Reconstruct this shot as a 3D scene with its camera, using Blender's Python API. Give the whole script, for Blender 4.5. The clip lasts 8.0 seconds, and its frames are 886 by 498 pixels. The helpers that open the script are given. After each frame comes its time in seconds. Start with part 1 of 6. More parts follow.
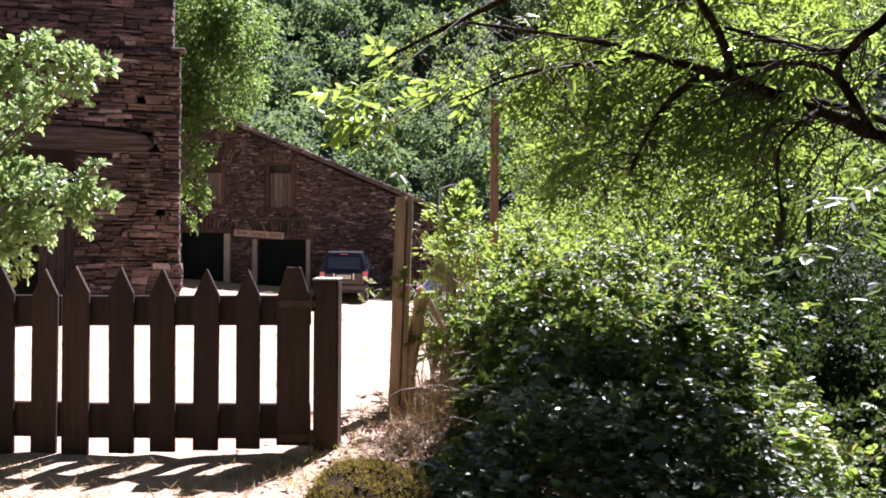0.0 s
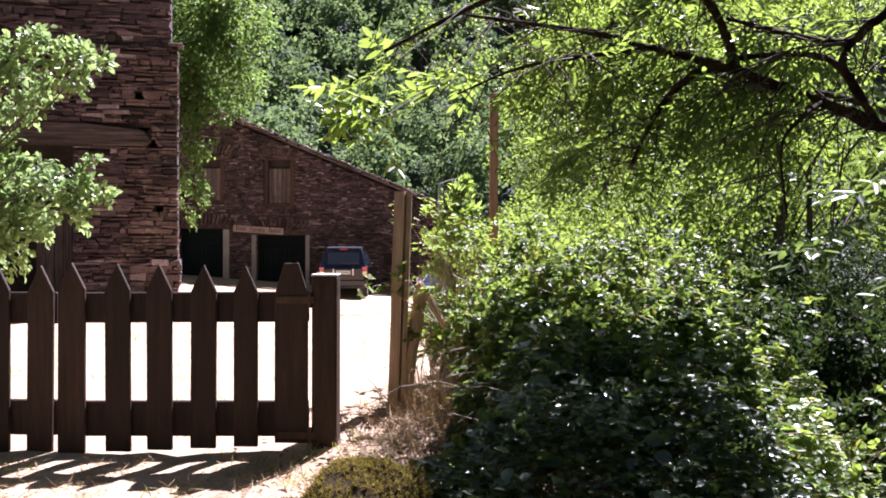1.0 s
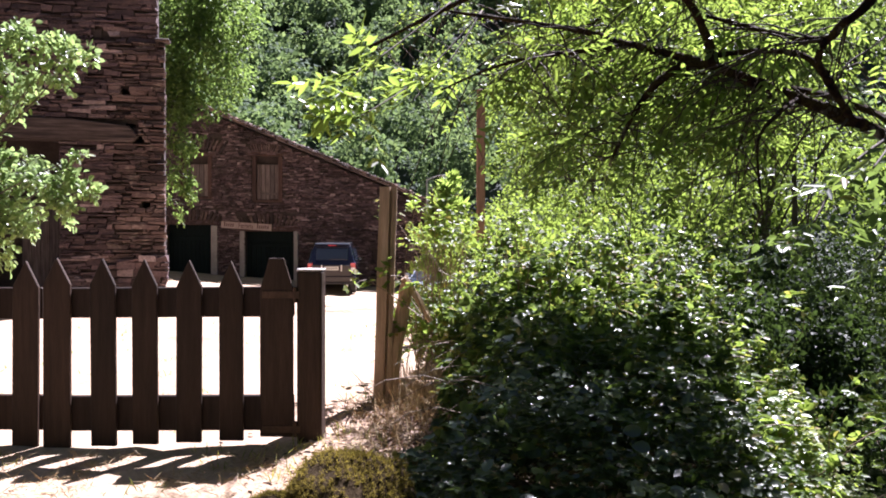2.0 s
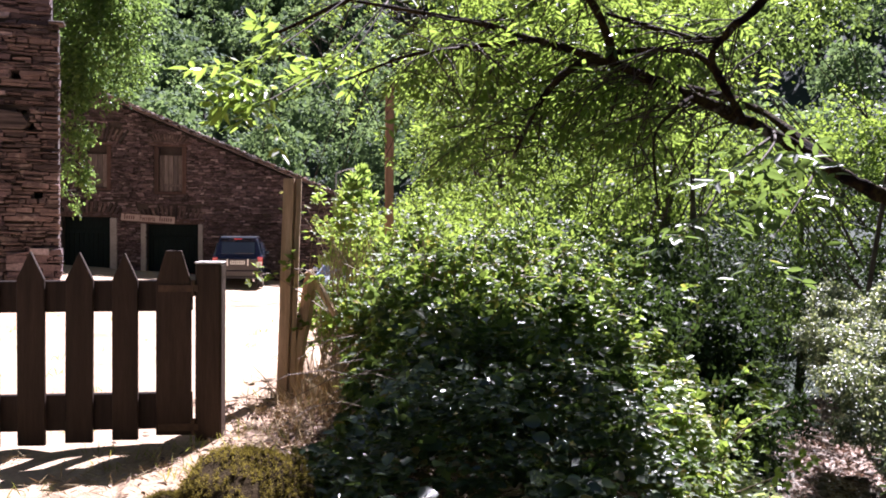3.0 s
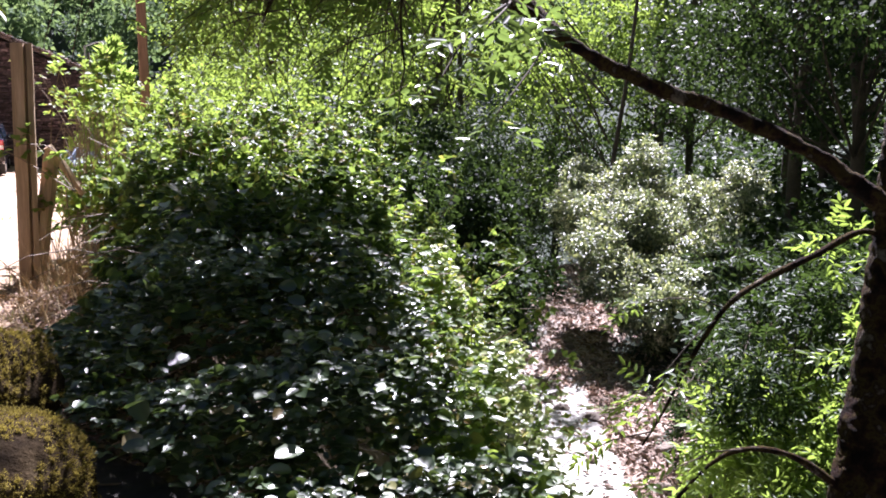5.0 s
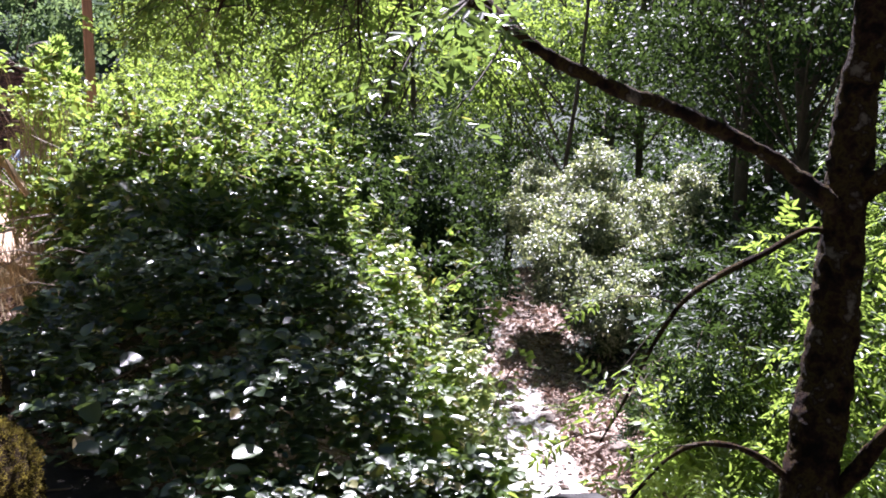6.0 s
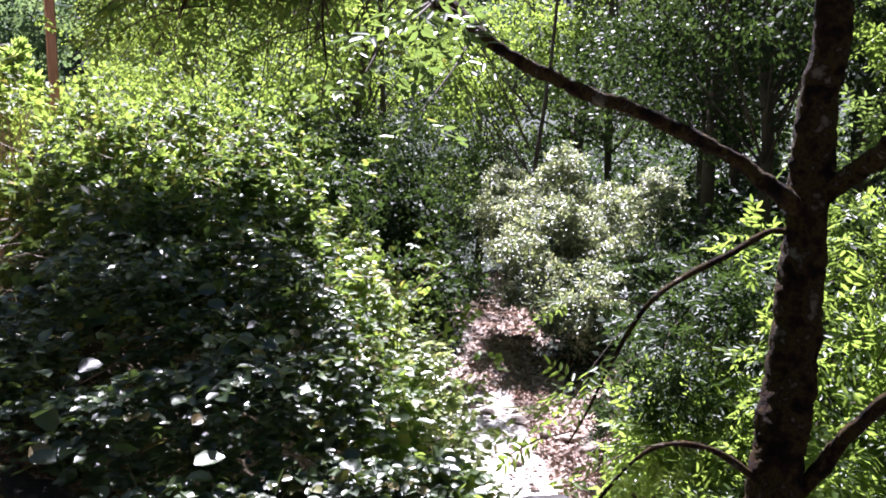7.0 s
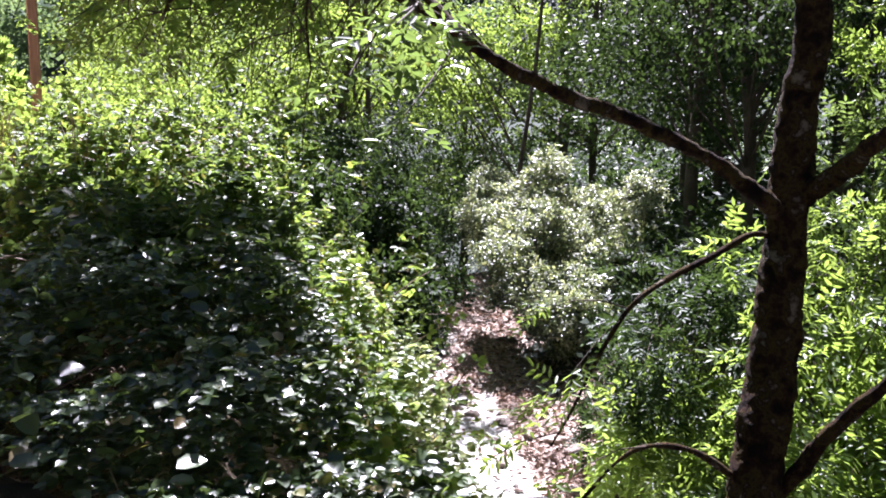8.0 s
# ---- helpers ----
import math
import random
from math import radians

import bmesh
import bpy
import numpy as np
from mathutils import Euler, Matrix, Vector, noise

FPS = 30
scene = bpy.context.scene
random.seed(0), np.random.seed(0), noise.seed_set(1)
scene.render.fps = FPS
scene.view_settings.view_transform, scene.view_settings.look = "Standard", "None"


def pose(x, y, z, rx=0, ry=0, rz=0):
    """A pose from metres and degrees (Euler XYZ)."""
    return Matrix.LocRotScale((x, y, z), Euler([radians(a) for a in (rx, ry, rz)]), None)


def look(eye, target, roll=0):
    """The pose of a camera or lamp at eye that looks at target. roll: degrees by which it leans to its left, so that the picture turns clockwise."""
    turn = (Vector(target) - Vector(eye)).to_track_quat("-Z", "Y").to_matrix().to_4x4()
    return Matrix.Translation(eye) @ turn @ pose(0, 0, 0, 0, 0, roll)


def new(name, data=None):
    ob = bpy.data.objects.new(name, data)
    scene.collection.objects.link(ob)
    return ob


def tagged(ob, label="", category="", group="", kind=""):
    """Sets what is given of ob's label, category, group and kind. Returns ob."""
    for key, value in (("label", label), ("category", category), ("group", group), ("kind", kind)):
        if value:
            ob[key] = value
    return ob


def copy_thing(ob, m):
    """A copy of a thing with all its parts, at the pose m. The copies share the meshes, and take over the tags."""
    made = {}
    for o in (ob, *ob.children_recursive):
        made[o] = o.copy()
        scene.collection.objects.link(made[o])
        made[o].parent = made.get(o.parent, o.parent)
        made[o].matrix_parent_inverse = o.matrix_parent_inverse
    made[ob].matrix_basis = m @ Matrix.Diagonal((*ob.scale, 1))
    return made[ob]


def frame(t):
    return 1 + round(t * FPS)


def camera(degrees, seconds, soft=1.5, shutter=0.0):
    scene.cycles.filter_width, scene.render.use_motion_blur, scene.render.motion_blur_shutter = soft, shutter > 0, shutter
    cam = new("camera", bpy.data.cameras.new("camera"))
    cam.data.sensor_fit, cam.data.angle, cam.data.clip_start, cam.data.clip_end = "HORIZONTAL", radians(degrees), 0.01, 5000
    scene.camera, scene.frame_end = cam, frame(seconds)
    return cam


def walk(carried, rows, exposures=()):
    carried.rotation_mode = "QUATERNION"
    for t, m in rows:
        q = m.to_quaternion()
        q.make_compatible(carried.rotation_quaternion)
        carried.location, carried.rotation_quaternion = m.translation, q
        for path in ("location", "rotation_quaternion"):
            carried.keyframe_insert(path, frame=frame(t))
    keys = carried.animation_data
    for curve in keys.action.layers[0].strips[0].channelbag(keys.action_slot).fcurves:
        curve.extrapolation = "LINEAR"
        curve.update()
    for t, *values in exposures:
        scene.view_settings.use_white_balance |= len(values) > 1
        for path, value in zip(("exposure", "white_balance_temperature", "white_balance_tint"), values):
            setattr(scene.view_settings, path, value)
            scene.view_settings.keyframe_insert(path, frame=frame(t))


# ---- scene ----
cam = camera(56.4, 8.0, soft=1.8)
PATH = [
    (0, (0.128, 0.085, 1.405), (0.061, 2.084, 1.39), 0.4),
    (0.5, (0.127, 0.114, 1.406), (0.06, 2.113, 1.385), 0.3),
    (1, (0.129, 0.137, 1.406), (0.063, 2.135, 1.379), 0.2),
    (2.3, (0.166, 0.089, 1.396), (0.157, 2.089, 1.359), 0.1),
    (2.5, (0.166, 0.096, 1.394), (0.198, 2.095, 1.357), 0.2),
    (3, (0.199, 0.126, 1.388), (0.375, 2.118, 1.34), 0.5),
    (3.5, (0.22, 0.132, 1.39), (0.576, 2.098, 1.299), 1.0),
    (4, (0.251, 0.119, 1.379), (0.77, 2.044, 1.213), 1.2),
    (4.5, (0.269, 0.057, 1.344), (0.884, 1.945, 1.1), 0.9),
    (5, (0.296, 0.052, 1.315), (0.986, 1.901, 0.991), 0.5),
    (5.2, (0.307, 0.091, 1.314), (1.026, 1.927, 0.976), 0.6),
    (6.3, (0.271, 0.072, 1.274), (1.09, 1.871, 0.971), 0.8),
    (6.5, (0.28, 0.072, 1.277), (1.114, 1.864, 0.973), 0.8),
    (7, (0.303, 0.08, 1.273), (1.163, 1.86, 0.972), 0.8),
    (7.5, (0.307, 0.074, 1.28), (1.186, 1.845, 0.98), 0.9),
    (8, (0.305, 0.066, 1.28), (1.197, 1.831, 0.984), 1.0),
]
walk(cam, [(t, look(eye, target, roll)) for t, eye, target, roll in PATH], [(0, 1.93, 5800, 28), (3.5, 1.96, 5800, 28), (5, 2.07, 5750, 28), (6.5, 2.24, 5700, 29), (8, 2.33, 5700, 29)])

# ---- world and sun ----
SUN = Vector((0.29, 0.53, 0.795)).normalized()
world = bpy.data.worlds.new("world")
scene.world = world
world.use_nodes = True
wn = world.node_tree.nodes
sky = wn.new("ShaderNodeTexSky")
sky.sky_type = "NISHITA"
sky.sun_disc = False
sky.sun_elevation = math.asin(SUN.z)
sky.sun_rotation = math.atan2(SUN.x, SUN.y)
wn["Background"].inputs[1].default_value = 0.0148
world.node_tree.links.new(sky.outputs[0], wn["Background"].inputs[0])
sun_data = bpy.data.lights.new("sun", "SUN")
sun_data.energy = 5.0
sun_data.angle = radians(0.53)
sun_data.color = (1.0, 0.96, 0.91)
sun = new("sun", sun_data)
sun.matrix_world = look(SUN * 60, (0, 0, 0))


# ---- materials ----
def nodes_of(name):
    mat = bpy.data.materials.new(name)
    mat.use_nodes = True
    nt = mat.node_tree
    return mat, nt, nt.nodes["Principled BSDF"], nt.nodes["Material Output"]


def noise_node(nt, scale, detail=6.0, rough=0.6, vec=None, stretch=None):
    n = nt.nodes.new("ShaderNodeTexNoise")
    n.inputs["Scale"].default_value = scale
    n.inputs["Detail"].default_value = detail
    n.inputs["Roughness"].default_value = rough
    if stretch:
        tc = nt.nodes.new("ShaderNodeTexCoord")
        mp = nt.nodes.new("ShaderNodeMapping")
        mp.inputs["Scale"].default_value = stretch
        nt.links.new(tc.outputs["Object"], mp.inputs[0])
        nt.links.new(mp.outputs[0], n.inputs["Vector"])
    elif vec:
        nt.links.new(vec, n.inputs["Vector"])
    return n


def ramp_node(nt, src, stops):
    r = nt.nodes.new("ShaderNodeValToRGB")
    e = r.color_ramp.elements
    while len(e) < len(stops):
        e.new(0.5)
    for el, (p, c) in zip(e, stops):
        el.position = p
        el.color = (*c, 1)
    nt.links.new(src, r.inputs[0])
    return r


def mix_node(nt, fac, a, b, mode="MIX"):
    m = nt.nodes.new("ShaderNodeMix")
    m.data_type = "RGBA"
    m.blend_type = mode
    for sock, v in ((m.inputs[0], fac), (m.inputs[6], a), (m.inputs[7], b)):
        if isinstance(v, (int, float)):
            sock.default_value = v
        elif isinstance(v, tuple):
            sock.default_value = (*v, 1)
        else:
            nt.links.new(v, sock)
    return m.outputs[2]


def bump_on(nt, bsdf, src, strength, dist):
    b = nt.nodes.new("ShaderNodeBump")
    b.inputs["Strength"].default_value = strength
    b.inputs["Distance"].default_value = dist
    nt.links.new(src, b.inputs["Height"])
    nt.links.new(b.outputs[0], bsdf.inputs["Normal"])


def world_pos(nt):
    return nt.nodes.new("ShaderNodeNewGeometry").outputs["Position"]


def rough_mat(name, stops, scale, rough, bump=0.4, dist=0.01, fine=None, spread=0.0, stretch=None, metal=0.0, spec=0.5, patch=0.0):
    """Surface with two scales of colour noise, per-object spread and a bump."""
    mat, nt, bsdf, _ = nodes_of(name)
    pos = None if stretch else world_pos(nt)
    big = noise_node(nt, scale, 5, 0.6, pos, stretch)
    col = ramp_node(nt, big.outputs[0], stops).outputs[0]
    small = noise_node(nt, fine or scale * 9, 6, 0.7, pos, stretch)
    dark = ramp_node(nt, small.outputs[0], [(0.25, (0.55, 0.55, 0.55)), (0.75, (1.25, 1.25, 1.25))]).outputs[0]
    col = mix_node(nt, 0.8, col, dark, "MULTIPLY")
    if patch:
        spots = noise_node(nt, patch, 4, 0.65, pos, stretch)
        col = mix_node(nt, ramp_node(nt, spots.outputs[0], [(0.56, (0, 0, 0)), (0.7, (0.6, 0.6, 0.6))]).outputs[0], col, (0.34, 0.28, 0.25))
        stain = noise_node(nt, patch * 0.3, 4, 0.6, pos, stretch)
        col = mix_node(nt, 1.0, col, ramp_node(nt, stain.outputs[0], [(0.35, (0.5, 0.48, 0.46)), (0.6, (1.1, 1.08, 1.05))]).outputs[0], "MULTIPLY")
    if spread:
        info = nt.nodes.new("ShaderNodeObjectInfo")
        tint = ramp_node(nt, info.outputs["Random"], [(0.0, (1 - spread, 1 - spread, 1 - spread)), (0.5, (1.0, 0.97, 0.93)), (1.0, (1 + spread, 1 + spread * 0.9, 1 + spread * 0.75))]).outputs[0]
        col = mix_node(nt, 1.0, col, tint, "MULTIPLY")
    nt.links.new(col, bsdf.inputs["Base Color"])
    bsdf.inputs["Roughness"].default_value = rough
    bsdf.inputs["Metallic"].default_value = metal
    bsdf.inputs["Specular IOR Level"].default_value = spec
    bump_on(nt, bsdf, small.outputs[0], bump, dist)
    return mat


def island_mat(name, stops, rough, fine=30.0, bump=0.5, dist=0.01, spec=0.5):
    """As rough_mat, with a colour of its own for each loose piece of the mesh."""
    mat, nt, bsdf, _ = nodes_of(name)
    geo = nt.nodes.new("ShaderNodeNewGeometry")
    col = ramp_node(nt, geo.outputs["Random Per Island"], stops).outputs[0]
    small = noise_node(nt, fine, 6, 0.7, geo.outputs["Position"])
    dark = ramp_node(nt, small.outputs[0], [(0.28, (0.4, 0.4, 0.4)), (0.5, (0.95, 0.95, 0.95)), (0.72, (1.6, 1.58, 1.55))]).outputs[0]
    col = mix_node(nt, 0.8, col, dark, "MULTIPLY")
    stain = noise_node(nt, 0.9, 4, 0.6, geo.outputs["Position"])
    col = mix_node(nt, 0.9, col, ramp_node(nt, stain.outputs[0], [(0.35, (0.55, 0.53, 0.52)), (0.62, (1.15, 1.1, 1.08))]).outputs[0], "MULTIPLY")
    nt.links.new(col, bsdf.inputs["Base Color"])
    bsdf.inputs["Roughness"].default_value = rough
    bsdf.inputs["Specular IOR Level"].default_value = spec
    bump_on(nt, bsdf, small.outputs[0], bump, dist)
    return mat


def leaf_mat(name, stops, glow, share=0.45, rough=0.4, spec=0.5):
    """Leaves: a glossy upper skin and light that passes through the blade."""
    mat, nt, bsdf, out = nodes_of(name)
    geo = nt.nodes.new("ShaderNodeNewGeometry")
    col = ramp_node(nt, geo.outputs["Random Per Island"], stops).outputs[0]
    big = noise_node(nt, 1.3, 3, 0.5, geo.outputs["Position"])
    tone = ramp_node(nt, big.outputs[0], [(0.3, (0.7, 0.75, 0.8)), (0.7, (1.25, 1.2, 1.0))]).outputs[0]
    col = mix_node(nt, 0.7, col, tone, "MULTIPLY")
    col = mix_node(nt, 1.0, col, (0.86, 0.9, 0.74), "MULTIPLY")
    nt.links.new(col, bsdf.inputs["Base Color"])
    bsdf.inputs["Roughness"].default_value = rough
    bsdf.inputs["Specular IOR Level"].default_value = spec
    tr = nt.nodes.new("ShaderNodeBsdfTranslucent")
    nt.links.new(mix_node(nt, 0.55, mix_node(nt, 1.0, col, (3.1, 3.1, 1.4), "MULTIPLY"), (glow[0] * 0.86, glow[1] * 0.9, glow[2] * 0.7)), tr.inputs[0])
    mx = nt.nodes.new("ShaderNodeMixShader")
    mx.inputs[0].default_value = share
    nt.links.new(bsdf.outputs[0], mx.inputs[1])
    nt.links.new(tr.outputs[0], mx.inputs[2])
    nt.links.new(mx.outputs[0], out.inputs[0])
    return mat


def plain_mat(name, col, rough, metal=0.0, coat=0.0, spec=0.5):
    mat, nt, bsdf, _ = nodes_of(name)
    bsdf.inputs["Base Color"].default_value = (*col, 1)
    bsdf.inputs["Roughness"].default_value = rough
    bsdf.inputs["Metallic"].default_value = metal
    bsdf.inputs["Coat Weight"].default_value = coat
    bsdf.inputs["Specular IOR Level"].default_value = spec
    return mat


SLATE = [(0.25, (0.066, 0.042, 0.039)), (0.5, (0.12, 0.081, 0.076)), (0.75, (0.215, 0.155, 0.145))]
m_stone = rough_mat("schist_stone", SLATE, 1.4, 0.85, 1.0, 0.04, 16, 0.55, patch=3.2)
m_stone_joined = island_mat("schist_stones", [(0.0, (0.07, 0.045, 0.045)), (0.45, (0.125, 0.083, 0.083)), (0.9, (0.2, 0.138, 0.138)), (1.0, (0.42, 0.33, 0.32))], 0.85, 18, 1.0, 0.035)
# Backing behind the stones; shade in the deep joints is put into its colour.
m_wall_backing = rough_mat("dark_wall_backing", [(0.3, (0.042, 0.03, 0.026)), (0.7, (0.085, 0.062, 0.052))], 2.0, 0.95, 0.6, 0.02)
m_jamb = rough_mat("pale_stone", [(0.3, (0.3, 0.26, 0.24)), (0.7, (0.45, 0.4, 0.36))], 2.5, 0.85)
m_slate_roof = island_mat("roof_slate", [(0.0, (0.1, 0.085, 0.08)), (0.6, (0.2, 0.16, 0.14)), (0.9, (0.3, 0.2, 0.15)), (1.0, (0.42, 0.24, 0.16))], 0.7, 12)
m_slate = rough_mat("verge_slate", [(0.3, (0.07, 0.052, 0.048)), (0.6, (0.16, 0.105, 0.085)), (0.75, (0.34, 0.17, 0.11))], 2.0, 0.75, 0.6, 0.015, 20, 0.5)
m_wood_dark = rough_mat("creosoted_wood", [(0.25, (0.022, 0.013, 0.009)), (0.75, (0.058, 0.034, 0.023))], 3.0, 0.66, 0.6, 0.005, 14, 0.3, (9, 9, 0.7), spec=0.25)
m_wood_grey = rough_mat("weathered_wood", [(0.25, (0.3, 0.2, 0.12)), (0.55, (0.52, 0.37, 0.24)), (0.8, (0.66, 0.51, 0.37))], 3.0, 0.8, 0.6, 0.006, 16, 0.2, (8, 8, 0.5))
m_wood_pole = rough_mat("treated_pole", [(0.3, (0.2, 0.115, 0.075)), (0.7, (0.36, 0.22, 0.15))], 3.0, 0.75, 0.4, 0.004, 14, 0.1, (8, 8, 0.4))
m_wood_plank = rough_mat("old_planks", [(0.3, (0.08, 0.058, 0.052)), (0.7, (0.24, 0.19, 0.175))], 3.0, 0.85, 0.5, 0.004, 14, 0.25, (9, 9, 0.6))
m_door_green = rough_mat("dark_green_paint", [(0.3, (0.004, 0.009, 0.009)), (0.7, (0.009, 0.018, 0.017))], 3.0, 0.75, 0.3, 0.003, 14, 0.15, (9, 9, 0.6), spec=0.15)
m_frame = rough_mat("reddish_wood", [(0.3, (0.055, 0.028, 0.022)), (0.7, (0.13, 0.07, 0.055))], 3.0, 0.8, 0.4, 0.004, 14, 0.2, (6, 6, 0.8))
m_beam = rough_mat("oak_beam", [(0.3, (0.022, 0.014, 0.012)), (0.5, (0.09, 0.062, 0.052)), (0.7, (0.22, 0.165, 0.145))], 2.0, 0.85, 1.0, 0.04, 12, 0.1, (0.5, 8, 8))
m_bark = rough_mat("ash_bark", [(0.38, (0.009, 0.005, 0.003)), (0.47, (0.035, 0.016, 0.009)), (0.53, (0.07, 0.048, 0.013)), (0.59, (0.028, 0.014, 0.008)), (0.69, (0.2, 0.165, 0.12))], 9.0, 0.95, 1.0, 0.03, 34, spec=0.15)
m_bark_far = rough_mat("far_bark", [(0.3, (0.05, 0.038, 0.028)), (0.7, (0.13, 0.1, 0.08))], 3.0, 0.9)
m_twig = rough_mat("twig_bark", [(0.3, (0.035, 0.024, 0.014)), (0.7, (0.1, 0.068, 0.042))], 12.0, 0.85)
m_cane = rough_mat("bramble_cane", [(0.3, (0.12, 0.07, 0.045)), (0.7, (0.36, 0.27, 0.17))], 12.0, 0.6)
m_dry = island_mat("dry_stalks", [(0.0, (0.3, 0.2, 0.1)), (0.6, (0.5, 0.38, 0.2)), (1.0, (0.62, 0.52, 0.32))], 0.8)
m_moss = rough_mat("moss", [(0.3, (0.022, 0.015, 0.009)), (0.5, (0.06, 0.042, 0.022)), (0.72, (0.14, 0.105, 0.06))], 5.0, 0.95, 1.0, 0.03, 60, spec=0.05)
m_moss_tuft = leaf_mat("moss_tuft", [(0.0, (0.06, 0.04, 0.016)), (0.5, (0.17, 0.125, 0.04)), (1.0, (0.38, 0.3, 0.1))], (0.4, 0.31, 0.11), 0.3, 0.85, 0.05)
m_rock = rough_mat("bank_stone", [(0.3, (0.16, 0.13, 0.1)), (0.7, (0.36, 0.3, 0.25))], 3.0, 0.85, 0.8, 0.02, 25, 0.3)
m_iron = rough_mat("rusty_iron", [(0.3, (0.05, 0.03, 0.02)), (0.7, (0.14, 0.08, 0.05))], 8.0, 0.6, 0.3, 0.002, metal=0.5)
m_galv = plain_mat("galvanised_steel", (0.5, 0.52, 0.54), 0.4, 0.9)
m_sign = rough_mat("sign_board", [(0.3, (0.42, 0.3, 0.26)), (0.7, (0.6, 0.46, 0.4))], 2.0, 0.7)
m_ink = plain_mat("dark_lettering", (0.09, 0.03, 0.03), 0.7)
m_paint = plain_mat("navy_paint", (0.016, 0.02, 0.045), 0.22, 0.3, 1.0)
m_paint_low = plain_mat("bronze_paint", (0.016, 0.008, 0.007), 0.4, 0.0, 0.3)
m_paint_silver = plain_mat("silver_blue_paint", (0.42, 0.48, 0.55), 0.25, 0.35, 1.0)
# Reflected sky on the navy car's roof, put in as a pale base colour.
m_roof_sheen = plain_mat("roof_sky_sheen", (0.45, 0.5, 0.56), 0.25, 0.6, 1.0)
m_rubber = plain_mat("rubber", (0.02, 0.02, 0.02), 0.8)
m_alloy = plain_mat("alloy", (0.5, 0.5, 0.52), 0.3, 0.9)
m_carglass = plain_mat("tinted_glass", (0.03, 0.045, 0.07), 0.06, 0.0, 0.0, 0.9)
# Pale base colour stands for bright sky reflected in the windscreen.
m_screen = plain_mat("sky_pale_windscreen", (0.55, 0.62, 0.7), 0.15, 0.0, 1.0, 1.0)
m_tail = plain_mat("red_lens", (0.55, 0.05, 0.05), 0.15, 0.0, 1.0)
m_clear = plain_mat("clear_lens", (0.75, 0.72, 0.7), 0.12, 0.0, 1.0)
m_plate = plain_mat("white_plate", (0.78, 0.78, 0.74), 0.4)
m_plastic = plain_mat("black_plastic", (0.03, 0.028, 0.028), 0.55)
# Post top in a pale colour that stands for the sun striking it.
m_lit_top = rough_mat("sunlit_post_top", [(0.3, (0.5, 0.46, 0.42)), (0.7, (0.7, 0.67, 0.63))], 8.0, 0.7)

ASH = [(0.0, (0.03, 0.055, 0.02)), (0.5, (0.055, 0.095, 0.033)), (1.0, (0.105, 0.155, 0.055))]
m_ash = leaf_mat("ash_leaf", ASH, (0.53, 0.67, 0.14), 0.53, 0.38, 0.45)
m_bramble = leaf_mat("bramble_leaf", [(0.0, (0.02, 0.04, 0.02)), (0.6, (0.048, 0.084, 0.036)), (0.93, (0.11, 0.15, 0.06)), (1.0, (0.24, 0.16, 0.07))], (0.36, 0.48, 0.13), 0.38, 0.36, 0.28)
# Bramble leaf copy for the shaded front; the shade is its dark colour.
m_bramble_shade = leaf_mat("shaded_broad_bramble_leaf", [(0.0, (0.015, 0.031, 0.014)), (0.6, (0.052, 0.083, 0.04)), (0.94, (0.115, 0.155, 0.085)), (1.0, (0.26, 0.17, 0.08))], (0.34, 0.46, 0.13), 0.2, 0.34, 0.9)
# Strong sunlight at the stream edge, put into a very pale leaf colour.
m_sun_pale = leaf_mat("sun_pale_leaf", [(0.0, (0.05, 0.08, 0.03)), (0.5, (0.2, 0.25, 0.12)), (0.9, (0.36, 0.39, 0.24)), (1.0, (0.34, 0.24, 0.16))], (0.62, 0.7, 0.34), 0.34, 0.36, 0.8)
# Young shoots; also the thicket's sunlit leaves, their light given as colour.
m_shoot = leaf_mat("young_or_sunlit_bramble_leaf", [(0.0, (0.05, 0.09, 0.02)), (0.8, (0.1, 0.16, 0.04)), (1.0, (0.2, 0.12, 0.06))], (0.54, 0.66, 0.16), 0.43, 0.46, 0.24)
# Glossy evergreen leaf; its near-white end paints in the sun glints.
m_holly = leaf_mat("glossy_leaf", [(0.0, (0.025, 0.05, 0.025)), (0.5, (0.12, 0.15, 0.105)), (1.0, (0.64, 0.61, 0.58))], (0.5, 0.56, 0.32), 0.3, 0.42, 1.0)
m_far_leaf = leaf_mat("wood_leaf", [(0.0, (0.012, 0.026, 0.012)), (0.6, (0.045, 0.08, 0.034)), (1.0, (0.1, 0.145, 0.06))], (0.4, 0.52, 0.15), 0.4, 0.42, 0.35)
# Lighter leaf copy: sunlight on foliage is put into the colour.
m_sunlit_leaf = leaf_mat("sunlit_leaf", [(0.0, (0.02, 0.042, 0.012)), (0.6, (0.08, 0.13, 0.036)), (1.0, (0.15, 0.2, 0.06))], (0.56, 0.7, 0.16), 0.44, 0.5, 0.2)
m_mid_leaf = leaf_mat("creeper_leaf", [(0.0, (0.035, 0.06, 0.025)), (0.6, (0.08, 0.13, 0.045)), (1.0, (0.14, 0.19, 0.07))], (0.4, 0.55, 0.19), 0.42, 0.45, 0.3)
# Distance haze on the hill is put into this paler, bluer leaf colour.
m_haze_leaf = leaf_mat("haze_leaf", [(0.0, (0.06, 0.1, 0.075)), (0.6, (0.13, 0.185, 0.135)), (1.0, (0.22, 0.275, 0.2))], (0.36, 0.48, 0.26), 0.26, 0.75, 0.1)
